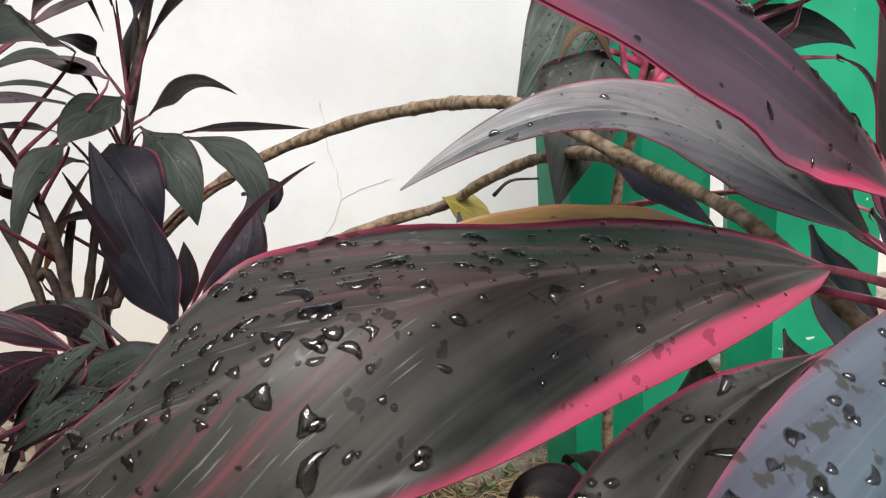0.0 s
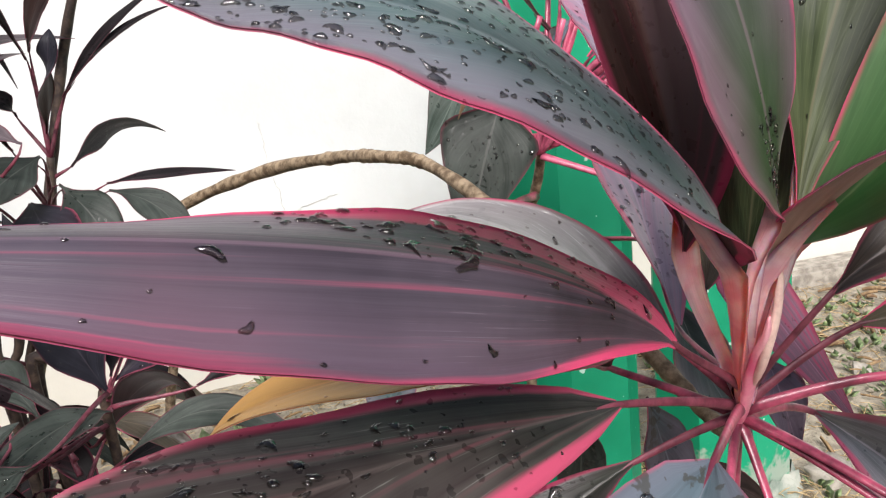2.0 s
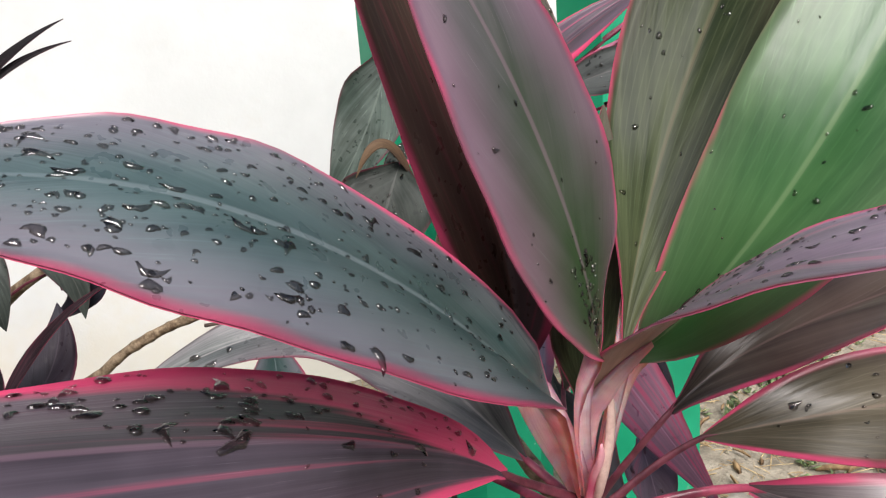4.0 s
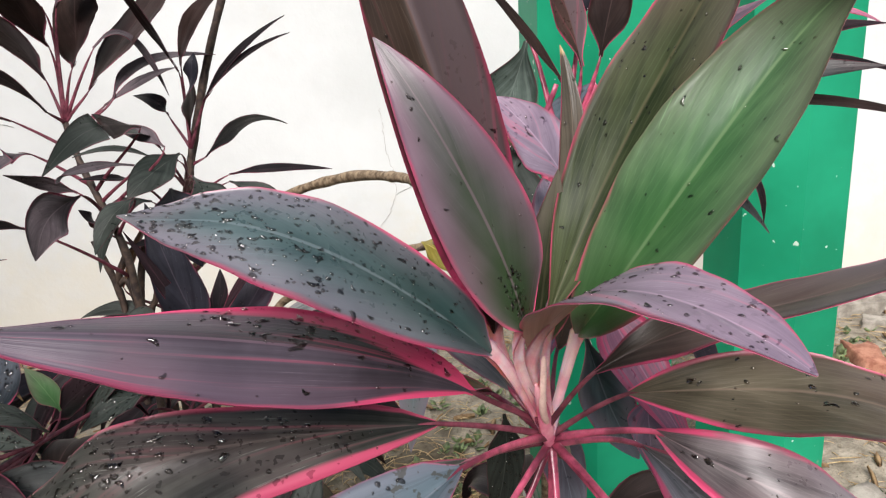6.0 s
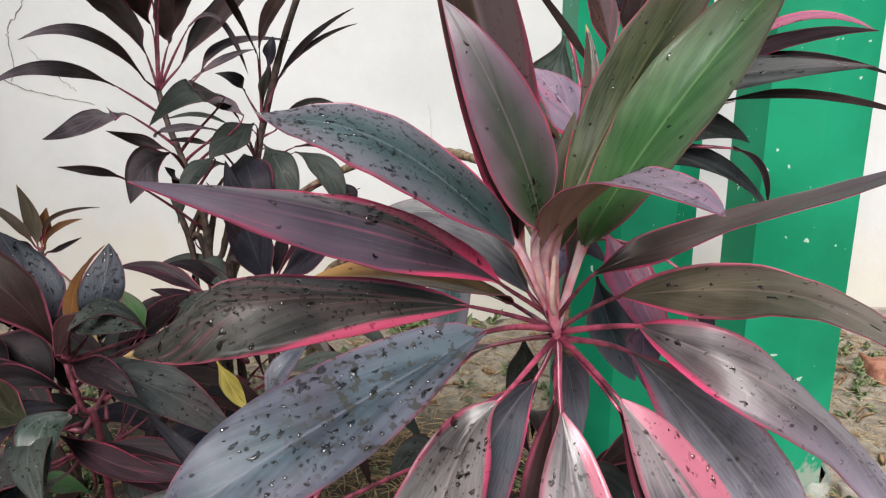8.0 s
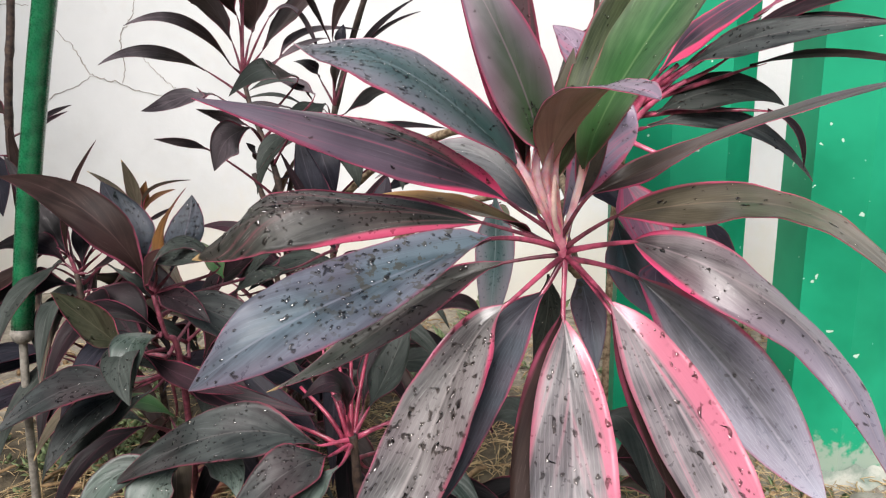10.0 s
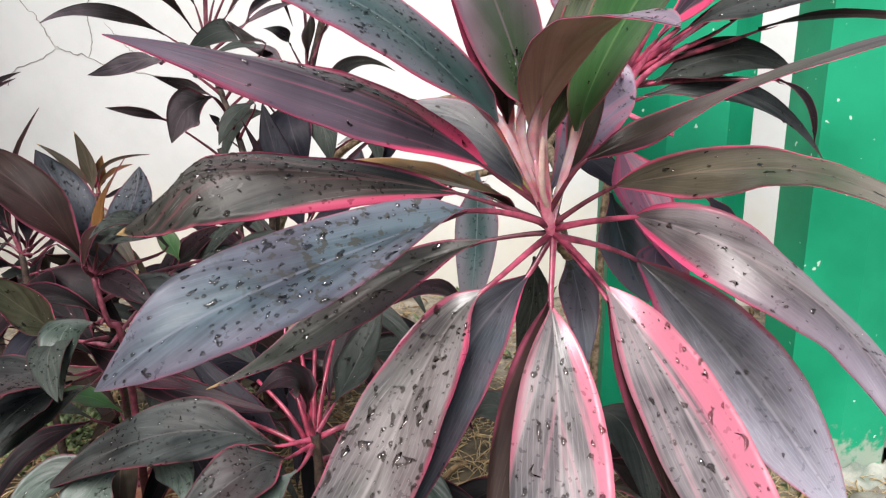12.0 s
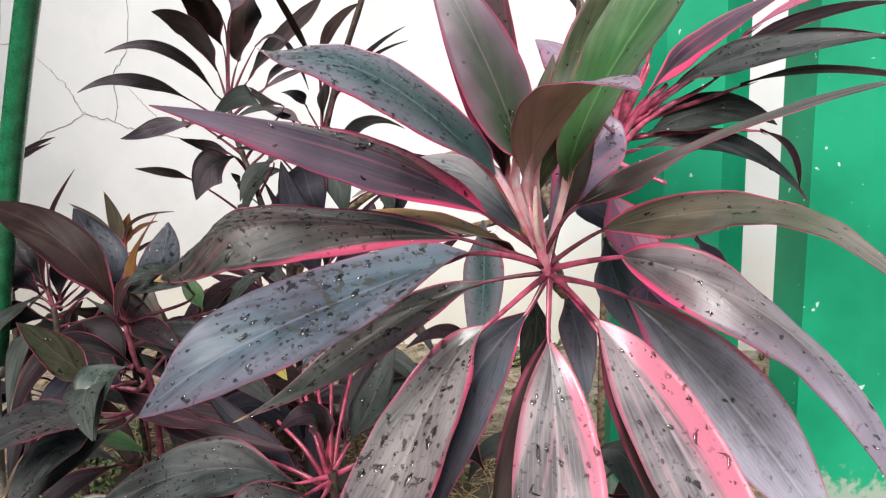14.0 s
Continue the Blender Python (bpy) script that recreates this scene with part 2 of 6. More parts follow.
DULL = (0.20, 0.045, 0.075)
LEAF = {
    # Kinds dark, blue, under, maroon: tones lowered for deep shade among low leaves.
    "dark": leaf_material("leaf_purple_grey_in_shade", (0.0025, 0.0022, 0.0026), (0.0118, 0.0096, 0.0112), pink=DULL, streak=0.05, spots=0.5, shine=0.14, coat=0.0, gloss=0.5),
    "dark_half": leaf_material("leaf_dark_wet_pink_side", (0.008, 0.009, 0.008), (0.046, 0.047, 0.041), pink=(0.37, 0.056, 0.108), streak=0.12, spots=0.6, half=0.03, edge=0.965, foot=0.5, blush=0.2, marks=1.0, contrast=1.4, gloss=0.38, coat=0.0, shine=0.22, dry_tip=True),
    # heart_tint: dark green of the leaf base, with shade by the stalk mixed in.
    "teal": leaf_material("leaf_wet_teal_grey", (0.014, 0.048, 0.050), (0.074, 0.126, 0.128), spots=0.3, edge=0.985, foot=0.1, gloss=0.34, blush=0.15, marks=0.1, half=0.02, contrast=1.3, coat=0.4, tip_tint=(0.17, 0.135, 0.15), shine=0.5, flush=0.8, heart=0.75, heart_tint=(0.010, 0.028, 0.024), reach=0.95),
    "slate": leaf_material("leaf_slate_blue", (0.015, 0.030, 0.038), (0.080, 0.112, 0.134), spots=0.25, edge=0.995, foot=0.1, blush=0.3, contrast=1.4, gloss=0.45, coat=0.0, shine=0.33, marks=0.15, blotch=0.7, flush=0.35),
    "wet": leaf_material("leaf_wet_green_grey", (0.015, 0.02, 0.0165), (0.05, 0.06, 0.053), pink=DULL, spots=0.9, gloss=0.52, edge=0.97, foot=0.2, shine=0.16, coat=0.0, blush=0.1),
    "blue": leaf_material("leaf_blue_grey_in_shade", (0.0046, 0.0046, 0.0072), (0.0202, 0.0208, 0.0286), pink=DULL, spots=0.3, edge=0.965, foot=0.3, shine=0.12, coat=0.0, gloss=0.52),
    "under": leaf_material("leaf_underside_brown_in_shade", (0.0084, 0.0049, 0.0042), (0.0280, 0.0168, 0.0140), pink=DULL, gloss=0.52, coat=0.0, edge=0.97, shine=0.12),
    "pink": leaf_material("leaf_pink_striped", (0.20, 0.07, 0.12), (0.36, 0.20, 0.27), streak=0.7, edge=0.8, spots=0.5, splay=0.9, along=0.3),
    "pale": leaf_material("leaf_pale_mauve", (0.14, 0.105, 0.15), (0.27, 0.215, 0.275), streak=0.25, spots=0.8, edge=0.94),
    "green": leaf_material("leaf_green", (0.020, 0.066, 0.026), (0.082, 0.170, 0.070), foot=0.1, edge=0.975, heart=0.7, contrast=1.5, blush=0.25, gloss=0.40, shine=0.45, veins=0.10, tip_tint=(0.090, 0.092, 0.060), flush=0.15, heart_tint=(0.035, 0.120, 0.030), reach=1.1),
    "greygreen": leaf_material("leaf_grey_green", (0.024, 0.030, 0.014), (0.092, 0.100, 0.060), foot=0.1, edge=0.965, contrast=1.3, gloss=0.5, coat=0.0, shine=0.2),
    # Green heart pigment, deepened to take in the shade near the foot.
    "mauvegreen": leaf_material("leaf_mauve_green", (0.019, 0.020, 0.020), (0.084, 0.070, 0.082), streak=0.0, foot=0.2, edge=0.945, heart=1.0, contrast=1.3, gloss=0.36, shine=0.5, flush=0.95, heart_tint=(0.017, 0.046, 0.011), reach=1.3),
    "mauve": leaf_material("leaf_dark_maroon_brown", (0.012, 0.008, 0.005), (0.044, 0.029, 0.02), streak=0.12, edge=0.96, spots=0.1, gloss=0.38, shine=0.3, veins=0.2, other=(0.11, 0.084, 0.094)),
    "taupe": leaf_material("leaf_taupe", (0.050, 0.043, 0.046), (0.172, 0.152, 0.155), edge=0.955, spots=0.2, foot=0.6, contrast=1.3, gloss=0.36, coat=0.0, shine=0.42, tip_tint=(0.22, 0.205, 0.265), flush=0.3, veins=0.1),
    "orange": leaf_material("leaf_orange_brown", (0.032, 0.015, 0.006), (0.15, 0.070, 0.020), edge=0.98, foot=0.1),
    "olive": leaf_material("leaf_olive_brown", (0.031, 0.027, 0.017), (0.104, 0.090, 0.062), edge=0.955, foot=0.3, blush=0.3, dry_tip=True, gloss=0.36, shine=0.4, veins=0.12),
    "striped": leaf_material("leaf_purple_pink_bands", (0.021, 0.018, 0.025), (0.074, 0.061, 0.080), pink=(0.58, 0.060, 0.150), streak=0.20, edge=0.95, spots=0.0, foot=0.7, upper=0.8, half=0.04, ragged=0.35, splay=0.9, along=0.28, blush=0.55, other=(0.034, 0.034, 0.033), tip_tint=(0.080, 0.064, 0.086), gloss=0.40, shine=0.3, flush=0.3, coat=0.0),
    "maroon": leaf_material("leaf_dark_maroon", (0.0070, 0.0042, 0.0056), (0.0238, 0.0133, 0.0175), pink=(0.30, 0.045, 0.085), edge=0.95, rib_show=0.8, streak=0.12, shine=0.2, coat=0.0, gloss=0.5),
    "tan": leaf_material("leaf_underside_tan", (0.20, 0.125, 0.092), (0.38, 0.255, 0.195), edge=0.975, foot=0.2, coat=0.05, rib_show=0.0),
    "dry": leaf_material("leaf_dry_curled", (0.032, 0.018, 0.010), (0.115, 0.068, 0.032), edge=1.3, foot=0.0, coat=0.0, gloss=0.7, blush=0.0, rib_show=0.0),
    "grey": leaf_material("leaf_grey_white_streaks", (0.060, 0.070, 0.070), (0.235, 0.245, 0.24), edge=0.965, foot=0.2, spots=0.3, marks=0.5, contrast=1.4, gloss=0.42, coat=0.1, shine=0.4, veins=0.08, flush=0.3),
    "gold": leaf_material("leaf_brown_gold", (0.030, 0.019, 0.010), (0.23, 0.122, 0.036), edge=0.98, foot=0.3, contrast=1.3, tip_tint=(0.5, 0.29, 0.09)),
    "dusk": leaf_material("leaf_olive_to_lilac", (0.015, 0.013, 0.010), (0.072, 0.060, 0.048), edge=0.96, foot=0.3, blush=0.2, contrast=1.3, gloss=0.38, coat=0.0, shine=0.35, tip_tint=(0.095, 0.079, 0.090)),
    "silvergreen": leaf_material("leaf_silver_green_wet", (0.02, 0.034, 0.026), (0.095, 0.125, 0.108), pink=DULL, edge=0.97, foot=0.2, spots=0.7, gloss=0.4, coat=0.05, contrast=1.4, marks=0.6, shine=0.3),
    "wetgrey": leaf_material("leaf_wet_grey", (0.009, 0.012, 0.0115), (0.044, 0.051, 0.049), pink=(0.30, 0.05, 0.09), edge=0.97, foot=0.3, spots=1.0, gloss=0.46, shine=0.25, coat=0.0, contrast=1.4, blush=0.4),
    "moss": leaf_material("leaf_dark_grey_green", (0.016, 0.022, 0.016), (0.070, 0.079, 0.067), edge=0.965, foot=0.3, spots=0.5, contrast=1.4, gloss=0.4, shine=0.4, coat=0.04, dry_tip=True, flush=0.2),
    "ash": leaf_material("leaf_ash_mauve", (0.028, 0.023, 0.027), (0.112, 0.094, 0.102), pink=DULL, spots=0.2, shine=0.16, coat=0.0, gloss=0.5),
    "umber": leaf_material("leaf_underside_umber", (0.010, 0.0075, 0.004), (0.040, 0.028, 0.016), edge=0.955, foot=0.8, contrast=1.2, gloss=0.42, coat=0.0, shine=0.3, veins=0.25),
    "rosy": leaf_material("leaf_underside_rose_grey", (0.045, 0.034, 0.036), (0.125, 0.090, 0.095), edge=0.95, foot=0.8, contrast=1.2, gloss=0.5, coat=0.0, shine=0.25),
    "sage": leaf_material("leaf_sage_grey_green", (0.013, 0.021, 0.008), (0.050, 0.064, 0.028), foot=0.1, edge=0.965, contrast=1.4, gloss=0.46, coat=0.0, shine=0.16, marks=0.25, veins=0.16, tip_tint=(0.110, 0.092, 0.078), blush=0.35),
    "yellow": leaf_material("leaf_yellowing", (0.16, 0.13, 0.02), (0.42, 0.36, 0.10), edge=1.2, foot=0.0, blush=0.0, coat=0.0),
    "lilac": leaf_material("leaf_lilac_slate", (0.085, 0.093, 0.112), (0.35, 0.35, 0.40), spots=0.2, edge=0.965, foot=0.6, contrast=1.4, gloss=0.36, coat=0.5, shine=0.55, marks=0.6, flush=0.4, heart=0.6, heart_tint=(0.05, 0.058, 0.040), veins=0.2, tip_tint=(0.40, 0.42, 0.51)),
    # Light tone raised to hold the white sheen of the hanging blade.
    "sheen_grey": leaf_material("leaf_grey_sheen_toned", (0.030, 0.032, 0.031), (0.215, 0.215, 0.205), edge=0.955, spots=0.4, gloss=0.36, coat=0.5, shine=0.6, marks=0.6, contrast=1.4, flush=0.2, veins=0.15),
    "ink": leaf_material("leaf_dark_slate", (0.012, 0.018, 0.022), (0.050, 0.058, 0.070), spots=0.2, edge=0.975, foot=0.2, contrast=1.3, gloss=0.5, coat=0.0, shine=0.2, marks=0.3, veins=0.2),
    # Pale tones of both pink-sided greys include the sheen of hanging leaves.
    "pinkband": leaf_material("leaf_grey_broad_pink_band", (0.054, 0.046, 0.050), (0.235, 0.21, 0.215), pink=(0.47, 0.145, 0.205), streak=0.34, ragged=1.0, edge=0.985, spots=0.4, gloss=0.36, coat=0.5, shine=0.55, half=0.85, contrast=1.3, veins=0.15, splay=0.7, along=0.5),
    "pinkhalf": leaf_material("leaf_grey_sheen_toned_pink_half", (0.042, 0.040, 0.042), (0.245, 0.235, 0.232), pink=(0.47, 0.135, 0.195), streak=0.16, ragged=0.8, edge=0.95, spots=0.4, gloss=0.36, coat=0.55, shine=0.6, half=0.38, contrast=1.3, veins=0.15),
}


def plain(name, dark, light, scale=12.0, rough=0.7, bump=0.3, depth=0.004, lo=0.35, hi=0.65, coat=0.0):
    m, n, l, b = shader(name)
    geo = n.new("ShaderNodeNewGeometry").outputs["Position"]
    big = noise_node(n, l, geo, scale, 5.0, 0.6)
    small = noise_node(n, l, geo, scale * 9, 3.0, 0.6)
    col = mix_node(n, l, ramp_node(n, l, big, lo, hi), dark, light)
    col = mix_node(n, l, math_node(n, l, "MULTIPLY", ramp_node(n, l, small, 0.5, 0.8), 0.25), col, tuple(c * 0.6 for c in dark))
    l.new(col, b.inputs["Base Color"])
    l.new(math_node(n, l, "MULTIPLY_ADD", small, 0.2, rough - 0.1), b.inputs["Roughness"])
    b.inputs["Coat Weight"].default_value = coat
    bump_node(n, l, b, math_node(n, l, "ADD", big, math_node(n, l, "MULTIPLY", small, 0.4)), bump, depth)
    return m


PETIOLE = plain("petiole_pink", (0.11, 0.017, 0.034), (0.46, 0.075, 0.14), 34.0, 0.35, 0.15, 0.001, coat=0.35)
STALK = plain("stalk_pale_pink", (0.70, 0.13, 0.25), (0.90, 0.44, 0.50), 26.0, 0.35, 0.15, 0.001, coat=0.2)


def sheath_material():
    """Pale pink flesh with darker rose margins and fine grooves along it, greener towards the blade."""
    m, n, l, b = shader("sheath_pale_pink")
    sep = n.new("ShaderNodeSeparateXYZ")
    l.new(n.new("ShaderNodeUVMap").outputs[0], sep.inputs[0])
    geo = n.new("ShaderNodeNewGeometry").outputs["Position"]
    u = math_node(n, l, "ABSOLUTE", math_node(n, l, "MULTIPLY_ADD", sep.outputs[0], 2.0, -1.0))
    blot = noise_node(n, l, geo, 45.0, 4.0)
    groove = n.new("ShaderNodeCombineXYZ")
    l.new(math_node(n, l, "MULTIPLY", sep.outputs[0], 9.0), groove.inputs[0])
    l.new(math_node(n, l, "MULTIPLY", sep.outputs[1], 0.8), groove.inputs[1])
    lines = noise_node(n, l, groove.outputs[0], 3.0, 3.0)
    col = mix_node(n, l, ramp_node(n, l, blot, 0.35, 0.65), (0.80, 0.38, 0.44), (0.94, 0.64, 0.66))
    col = mix_node(n, l, math_node(n, l, "MULTIPLY", ramp_node(n, l, lines, 0.5, 0.72), 0.35), col, (0.58, 0.18, 0.25))
    col = mix_node(n, l, math_node(n, l, "MULTIPLY", ramp_node(n, l, sep.outputs[1], 0.98, 1.5), 0.7), col, (0.20, 0.10, 0.085))
    col = mix_node(n, l, math_node(n, l, "MULTIPLY", ramp_node(n, l, u, 0.82, 1.0), 0.75), col, (0.52, 0.08, 0.16))
    l.new(col, b.inputs["Base Color"])
    b.inputs["Roughness"].default_value, b.inputs["Specular IOR Level"].default_value = 0.36, 0.4
    b.inputs["Subsurface Weight"].default_value, b.inputs["Subsurface Scale"].default_value = 0.6, 0.006
    bump_node(n, l, b, lines, 0.3, 0.0006)
    return m


SHEATH = sheath_material()
SHOOT = plain("shoot_pale_cream", (0.62, 0.38, 0.34), (0.84, 0.62, 0.54), 60.0, 0.4, 0.15, 0.001)
ROSE = plain("petiole_rose", (0.24, 0.040, 0.080), (0.54, 0.12, 0.20), 40.0, 0.38, 0.15, 0.001, coat=0.2)
CRIMSON = plain("petiole_crimson", (0.15, 0.014, 0.034), (0.38, 0.045, 0.090), 50.0, 0.4, 0.15, 0.001, coat=0.2)
DULL_PETIOLE = plain("petiole_maroon", (0.08, 0.014, 0.026), (0.20, 0.045, 0.07), 60.0, 0.5, 0.15, 0.001)
CANE = plain("cane_brown", (0.10, 0.065, 0.035), (0.34, 0.26, 0.17), 70.0, 0.7, 0.5, 0.002)
CANE_DARK = plain("cane_dark_brown", (0.022, 0.014, 0.012), (0.080, 0.052, 0.038), 60.0, 0.7, 0.5, 0.002)
STRAW = plain("dry_straw", (0.28, 0.19, 0.09), (0.52, 0.40, 0.22), 40.0, 0.8, 0.2, 0.001)
LITTER = plain("dead_leaf_brown", (0.13, 0.075, 0.035), (0.30, 0.20, 0.10), 40.0, 0.8, 0.2, 0.001)
WEED = plain("weed_green", (0.12, 0.18, 0.07), (0.26, 0.33, 0.15), 50.0, 0.55, 0.2, 0.001)
STONE = plain("stone_grey", (0.20, 0.18, 0.15), (0.38, 0.35, 0.30), 20.0, 0.85, 0.6, 0.005)
BRICK = plain("brick_red", (0.24, 0.09, 0.055), (0.42, 0.20, 0.13), 25.0, 0.85, 0.6, 0.004)
IRON = plain("rod_grey_iron", (0.14, 0.13, 0.11), (0.30, 0.28, 0.24), 50.0, 0.6, 0.3, 0.001)
PIPE = plain("pipe_green_paint", (0.006, 0.085, 0.035), (0.012, 0.15, 0.06), 30.0, 0.28, 0.2, 0.001, coat=0.4)
CRACK = plain("crack_grey", (0.20, 0.185, 0.165), (0.42, 0.39, 0.35), 30.0, 0.9, 0.2, 0.001)
PLASTER = plain("plaster_splashed", (0.16, 0.21, 0.17), (0.36, 0.37, 0.32), 14.0, 0.85, 0.5, 0.004)


GROUND = 0.12


def soil_material():
    """Bare pale earth before the pillars, a dark tone for foliage shade under the plants, with an uneven border."""
    m, n, l, b = shader("soil")
    geo = n.new("ShaderNodeNewGeometry").outputs["Position"]
    sep = n.new("ShaderNodeSeparateXYZ")
    l.new(geo, sep.inputs[0])
    big = noise_node(n, l, geo, 2.2, 5.0, 0.6)
    mid = noise_node(n, l, geo, 16.0, 5.0, 0.65)
    small = noise_node(n, l, geo, 130.0, 4.0, 0.6)
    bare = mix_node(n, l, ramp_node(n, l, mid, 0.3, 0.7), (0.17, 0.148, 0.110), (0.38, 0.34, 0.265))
    # Earth tone darkened to hold the shade that the foliage throws.
    shade_soil = mix_node(n, l, ramp_node(n, l, mid, 0.3, 0.7), (0.040, 0.032, 0.020), (0.13, 0.105, 0.065))
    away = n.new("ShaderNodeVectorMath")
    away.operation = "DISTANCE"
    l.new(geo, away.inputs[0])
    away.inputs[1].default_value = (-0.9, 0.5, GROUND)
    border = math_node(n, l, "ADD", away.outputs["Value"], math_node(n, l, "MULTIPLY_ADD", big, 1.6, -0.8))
    col = mix_node(n, l, ramp_node(n, l, border, 0.95, 1.45), shade_soil, bare)
    col = mix_node(n, l, math_node(n, l, "MULTIPLY", ramp_node(n, l, small, 0.5, 0.75), 0.5), col, (0.05, 0.04, 0.028))
    l.new(col, b.inputs["Base Color"])
    b.inputs["Roughness"].default_value = 0.95
    bump_node(n, l, b, math_node(n, l, "ADD", mid, math_node(n, l, "MULTIPLY", small, 0.5)), 0.9, 0.012)
    return m


SOIL = soil_material()


def wall_material():
    m, n, l, b = shader("wall_whitewash")
    geo = n.new("ShaderNodeNewGeometry").outputs["Position"]
    sep = n.new("ShaderNodeSeparateXYZ")
    l.new(geo, sep.inputs[0])
    big = noise_node(n, l, geo, 1.6, 5.0, 0.6)
    mid = noise_node(n, l, geo, 7.0, 5.0, 0.65)
    small = noise_node(n, l, geo, 70.0, 3.0)
    col = mix_node(n, l, ramp_node(n, l, big, 0.3, 0.7), (0.566, 0.585, 0.578), (0.655, 0.675, 0.670))
    low = ramp_node(n, l, math_node(n, l, "ADD", sep.outputs[2], math_node(n, l, "MULTIPLY", mid, 0.9)), 1.25, 0.7)
    col = mix_node(n, l, math_node(n, l, "MULTIPLY", low, 0.5), col, (0.62, 0.57, 0.44))
    col = mix_node(n, l, math_node(n, l, "MULTIPLY", ramp_node(n, l, mid, 0.56, 0.72), 0.16), col, (0.55, 0.52, 0.46))
    l.new(col, b.inputs["Base Color"])
    b.inputs["Roughness"].default_value = 0.9
    bump_node(n, l, b, math_node(n, l, "ADD", mid, math_node(n, l, "MULTIPLY", small, 0.3)), 0.35, 0.006)
    return m


def pillar_material():
    m, n, l, b = shader("pillar_green_paint")
    geo = n.new("ShaderNodeNewGeometry").outputs["Position"]
    big = noise_node(n, l, geo, 3.0, 4.0)
    chip = noise_node(n, l, geo, 38.0, 2.0)
    sep = n.new("ShaderNodeSeparateXYZ")
    l.new(geo, sep.inputs[0])
    col = mix_node(n, l, ramp_node(n, l, big, 0.3, 0.7), (0.005, 0.215, 0.105), (0.012, 0.320, 0.165))
    col = mix_node(n, l, ramp_node(n, l, chip, 0.71, 0.73), col, (0.45, 0.62, 0.52))
    foot = ramp_node(n, l, math_node(n, l, "ADD", sep.outputs[2], math_node(n, l, "MULTIPLY", chip, 0.28)), 0.39, 0.32)
    col = mix_node(n, l, math_node(n, l, "MULTIPLY", foot, 0.75), col, (0.38, 0.40, 0.35))
    l.new(col, b.inputs["Base Color"])
    b.inputs["Roughness"].default_value = 0.48
    b.inputs["Specular IOR Level"].default_value = 0.28
    bump_node(n, l, b, math_node(n, l, "ADD", big, math_node(n, l, "MULTIPLY", chip, 0.3)), 0.25, 0.004)
    return m


def water_material():
    """Clear water: part of the light goes straight through to the wet leaf, the rest is bent and mirrored at the skin."""
    m, n, l, b = shader("water")
    n.remove(b)
    glass, clear, mix = n.new("ShaderNodeBsdfGlass"), n.new("ShaderNodeBsdfTransparent"), n.new("ShaderNodeMixShader")
    glass.inputs["IOR"].default_value, glass.inputs["Roughness"].default_value = 1.42, 0.02
    glass.inputs["Color"].default_value = (0.92, 0.90, 0.88, 1)
    clear.inputs["Color"].default_value = (0.60, 0.57, 0.55, 1)
    mix.inputs["Fac"].default_value = 0.45
    l.new(clear.outputs[0], mix.inputs[1])
    l.new(glass.outputs[0], mix.inputs[2])
    skin, edge, top = n.new("ShaderNodeBsdfGlossy"), n.new("ShaderNodeFresnel"), n.new("ShaderNodeMixShader")
    skin.inputs["Roughness"].default_value, edge.inputs["IOR"].default_value = 0.03, 1.65
    l.new(edge.outputs[0], top.inputs[0])
    l.new(mix.outputs[0], top.inputs[1])
    l.new(skin.outputs[0], top.inputs[2])
    l.new(top.outputs[0], n["Material Output"].inputs["Surface"])
    return m


# Grey of the two unseen walls, dark so that they bounce little light.
UNSEEN_GREY = plain("unseen_wall_grey", (0.10, 0.095, 0.085), (0.22, 0.21, 0.19), 3.0, 0.9, 0.4, 0.004)
WALL, PILLAR, WATER = wall_material(), pillar_material(), water_material()


# ---- helpers for meshes ----
def mesh_object(name, verts, faces, materials, parent=None, label="", slots=None, uvs=None, smooth=True):
    me = bpy.data.meshes.new(name)
    me.from_pydata([tuple(v) for v in verts], [], faces)
    for mat in materials if isinstance(materials, (list, tuple)) else [materials]:
        me.materials.append(mat)
    if slots is not None:
        me.polygons.foreach_set("material_index", slots)
    if smooth:
        me.polygons.foreach_set("use_smooth", [True] * len(me.polygons))
    if uvs is not None:
        layer = me.uv_layers.new(name="UVMap")
        index = np.empty(len(me.loops), dtype=np.int32)
        me.loops.foreach_get("vertex_index", index)
        layer.data.foreach_set("uv", np.asarray(uvs, dtype=np.float32)[index].ravel())
    me.update()
    ob = new(name, me)
    if parent is not None:
        ob.parent = parent
        if parent.type == "EMPTY":
            ob.matrix_parent_inverse = Matrix.Translation(-parent.location)
    if label:
        ob["label"] = label
    return ob


def spline(points, steps):
    """A smooth run of points through the given ones."""
    p = np.array(points, float)
    p = np.vstack([2 * p[0] - p[1], p, 2 * p[-1] - p[-2]])
    out = []
    for i in range(1, len(p) - 2):
        for k in range(steps):
            t = k / steps
            out.append(0.5 * ((2 * p[i]) + (p[i + 1] - p[i - 1]) * t + (2 * p[i - 1] - 5 * p[i] + 4 * p[i + 1] - p[i + 2]) * t * t
                              + (3 * p[i] - p[i - 1] - 3 * p[i + 1] + p[i + 2]) * t ** 3))
    out.append(p[-2])
    return np.array(out)


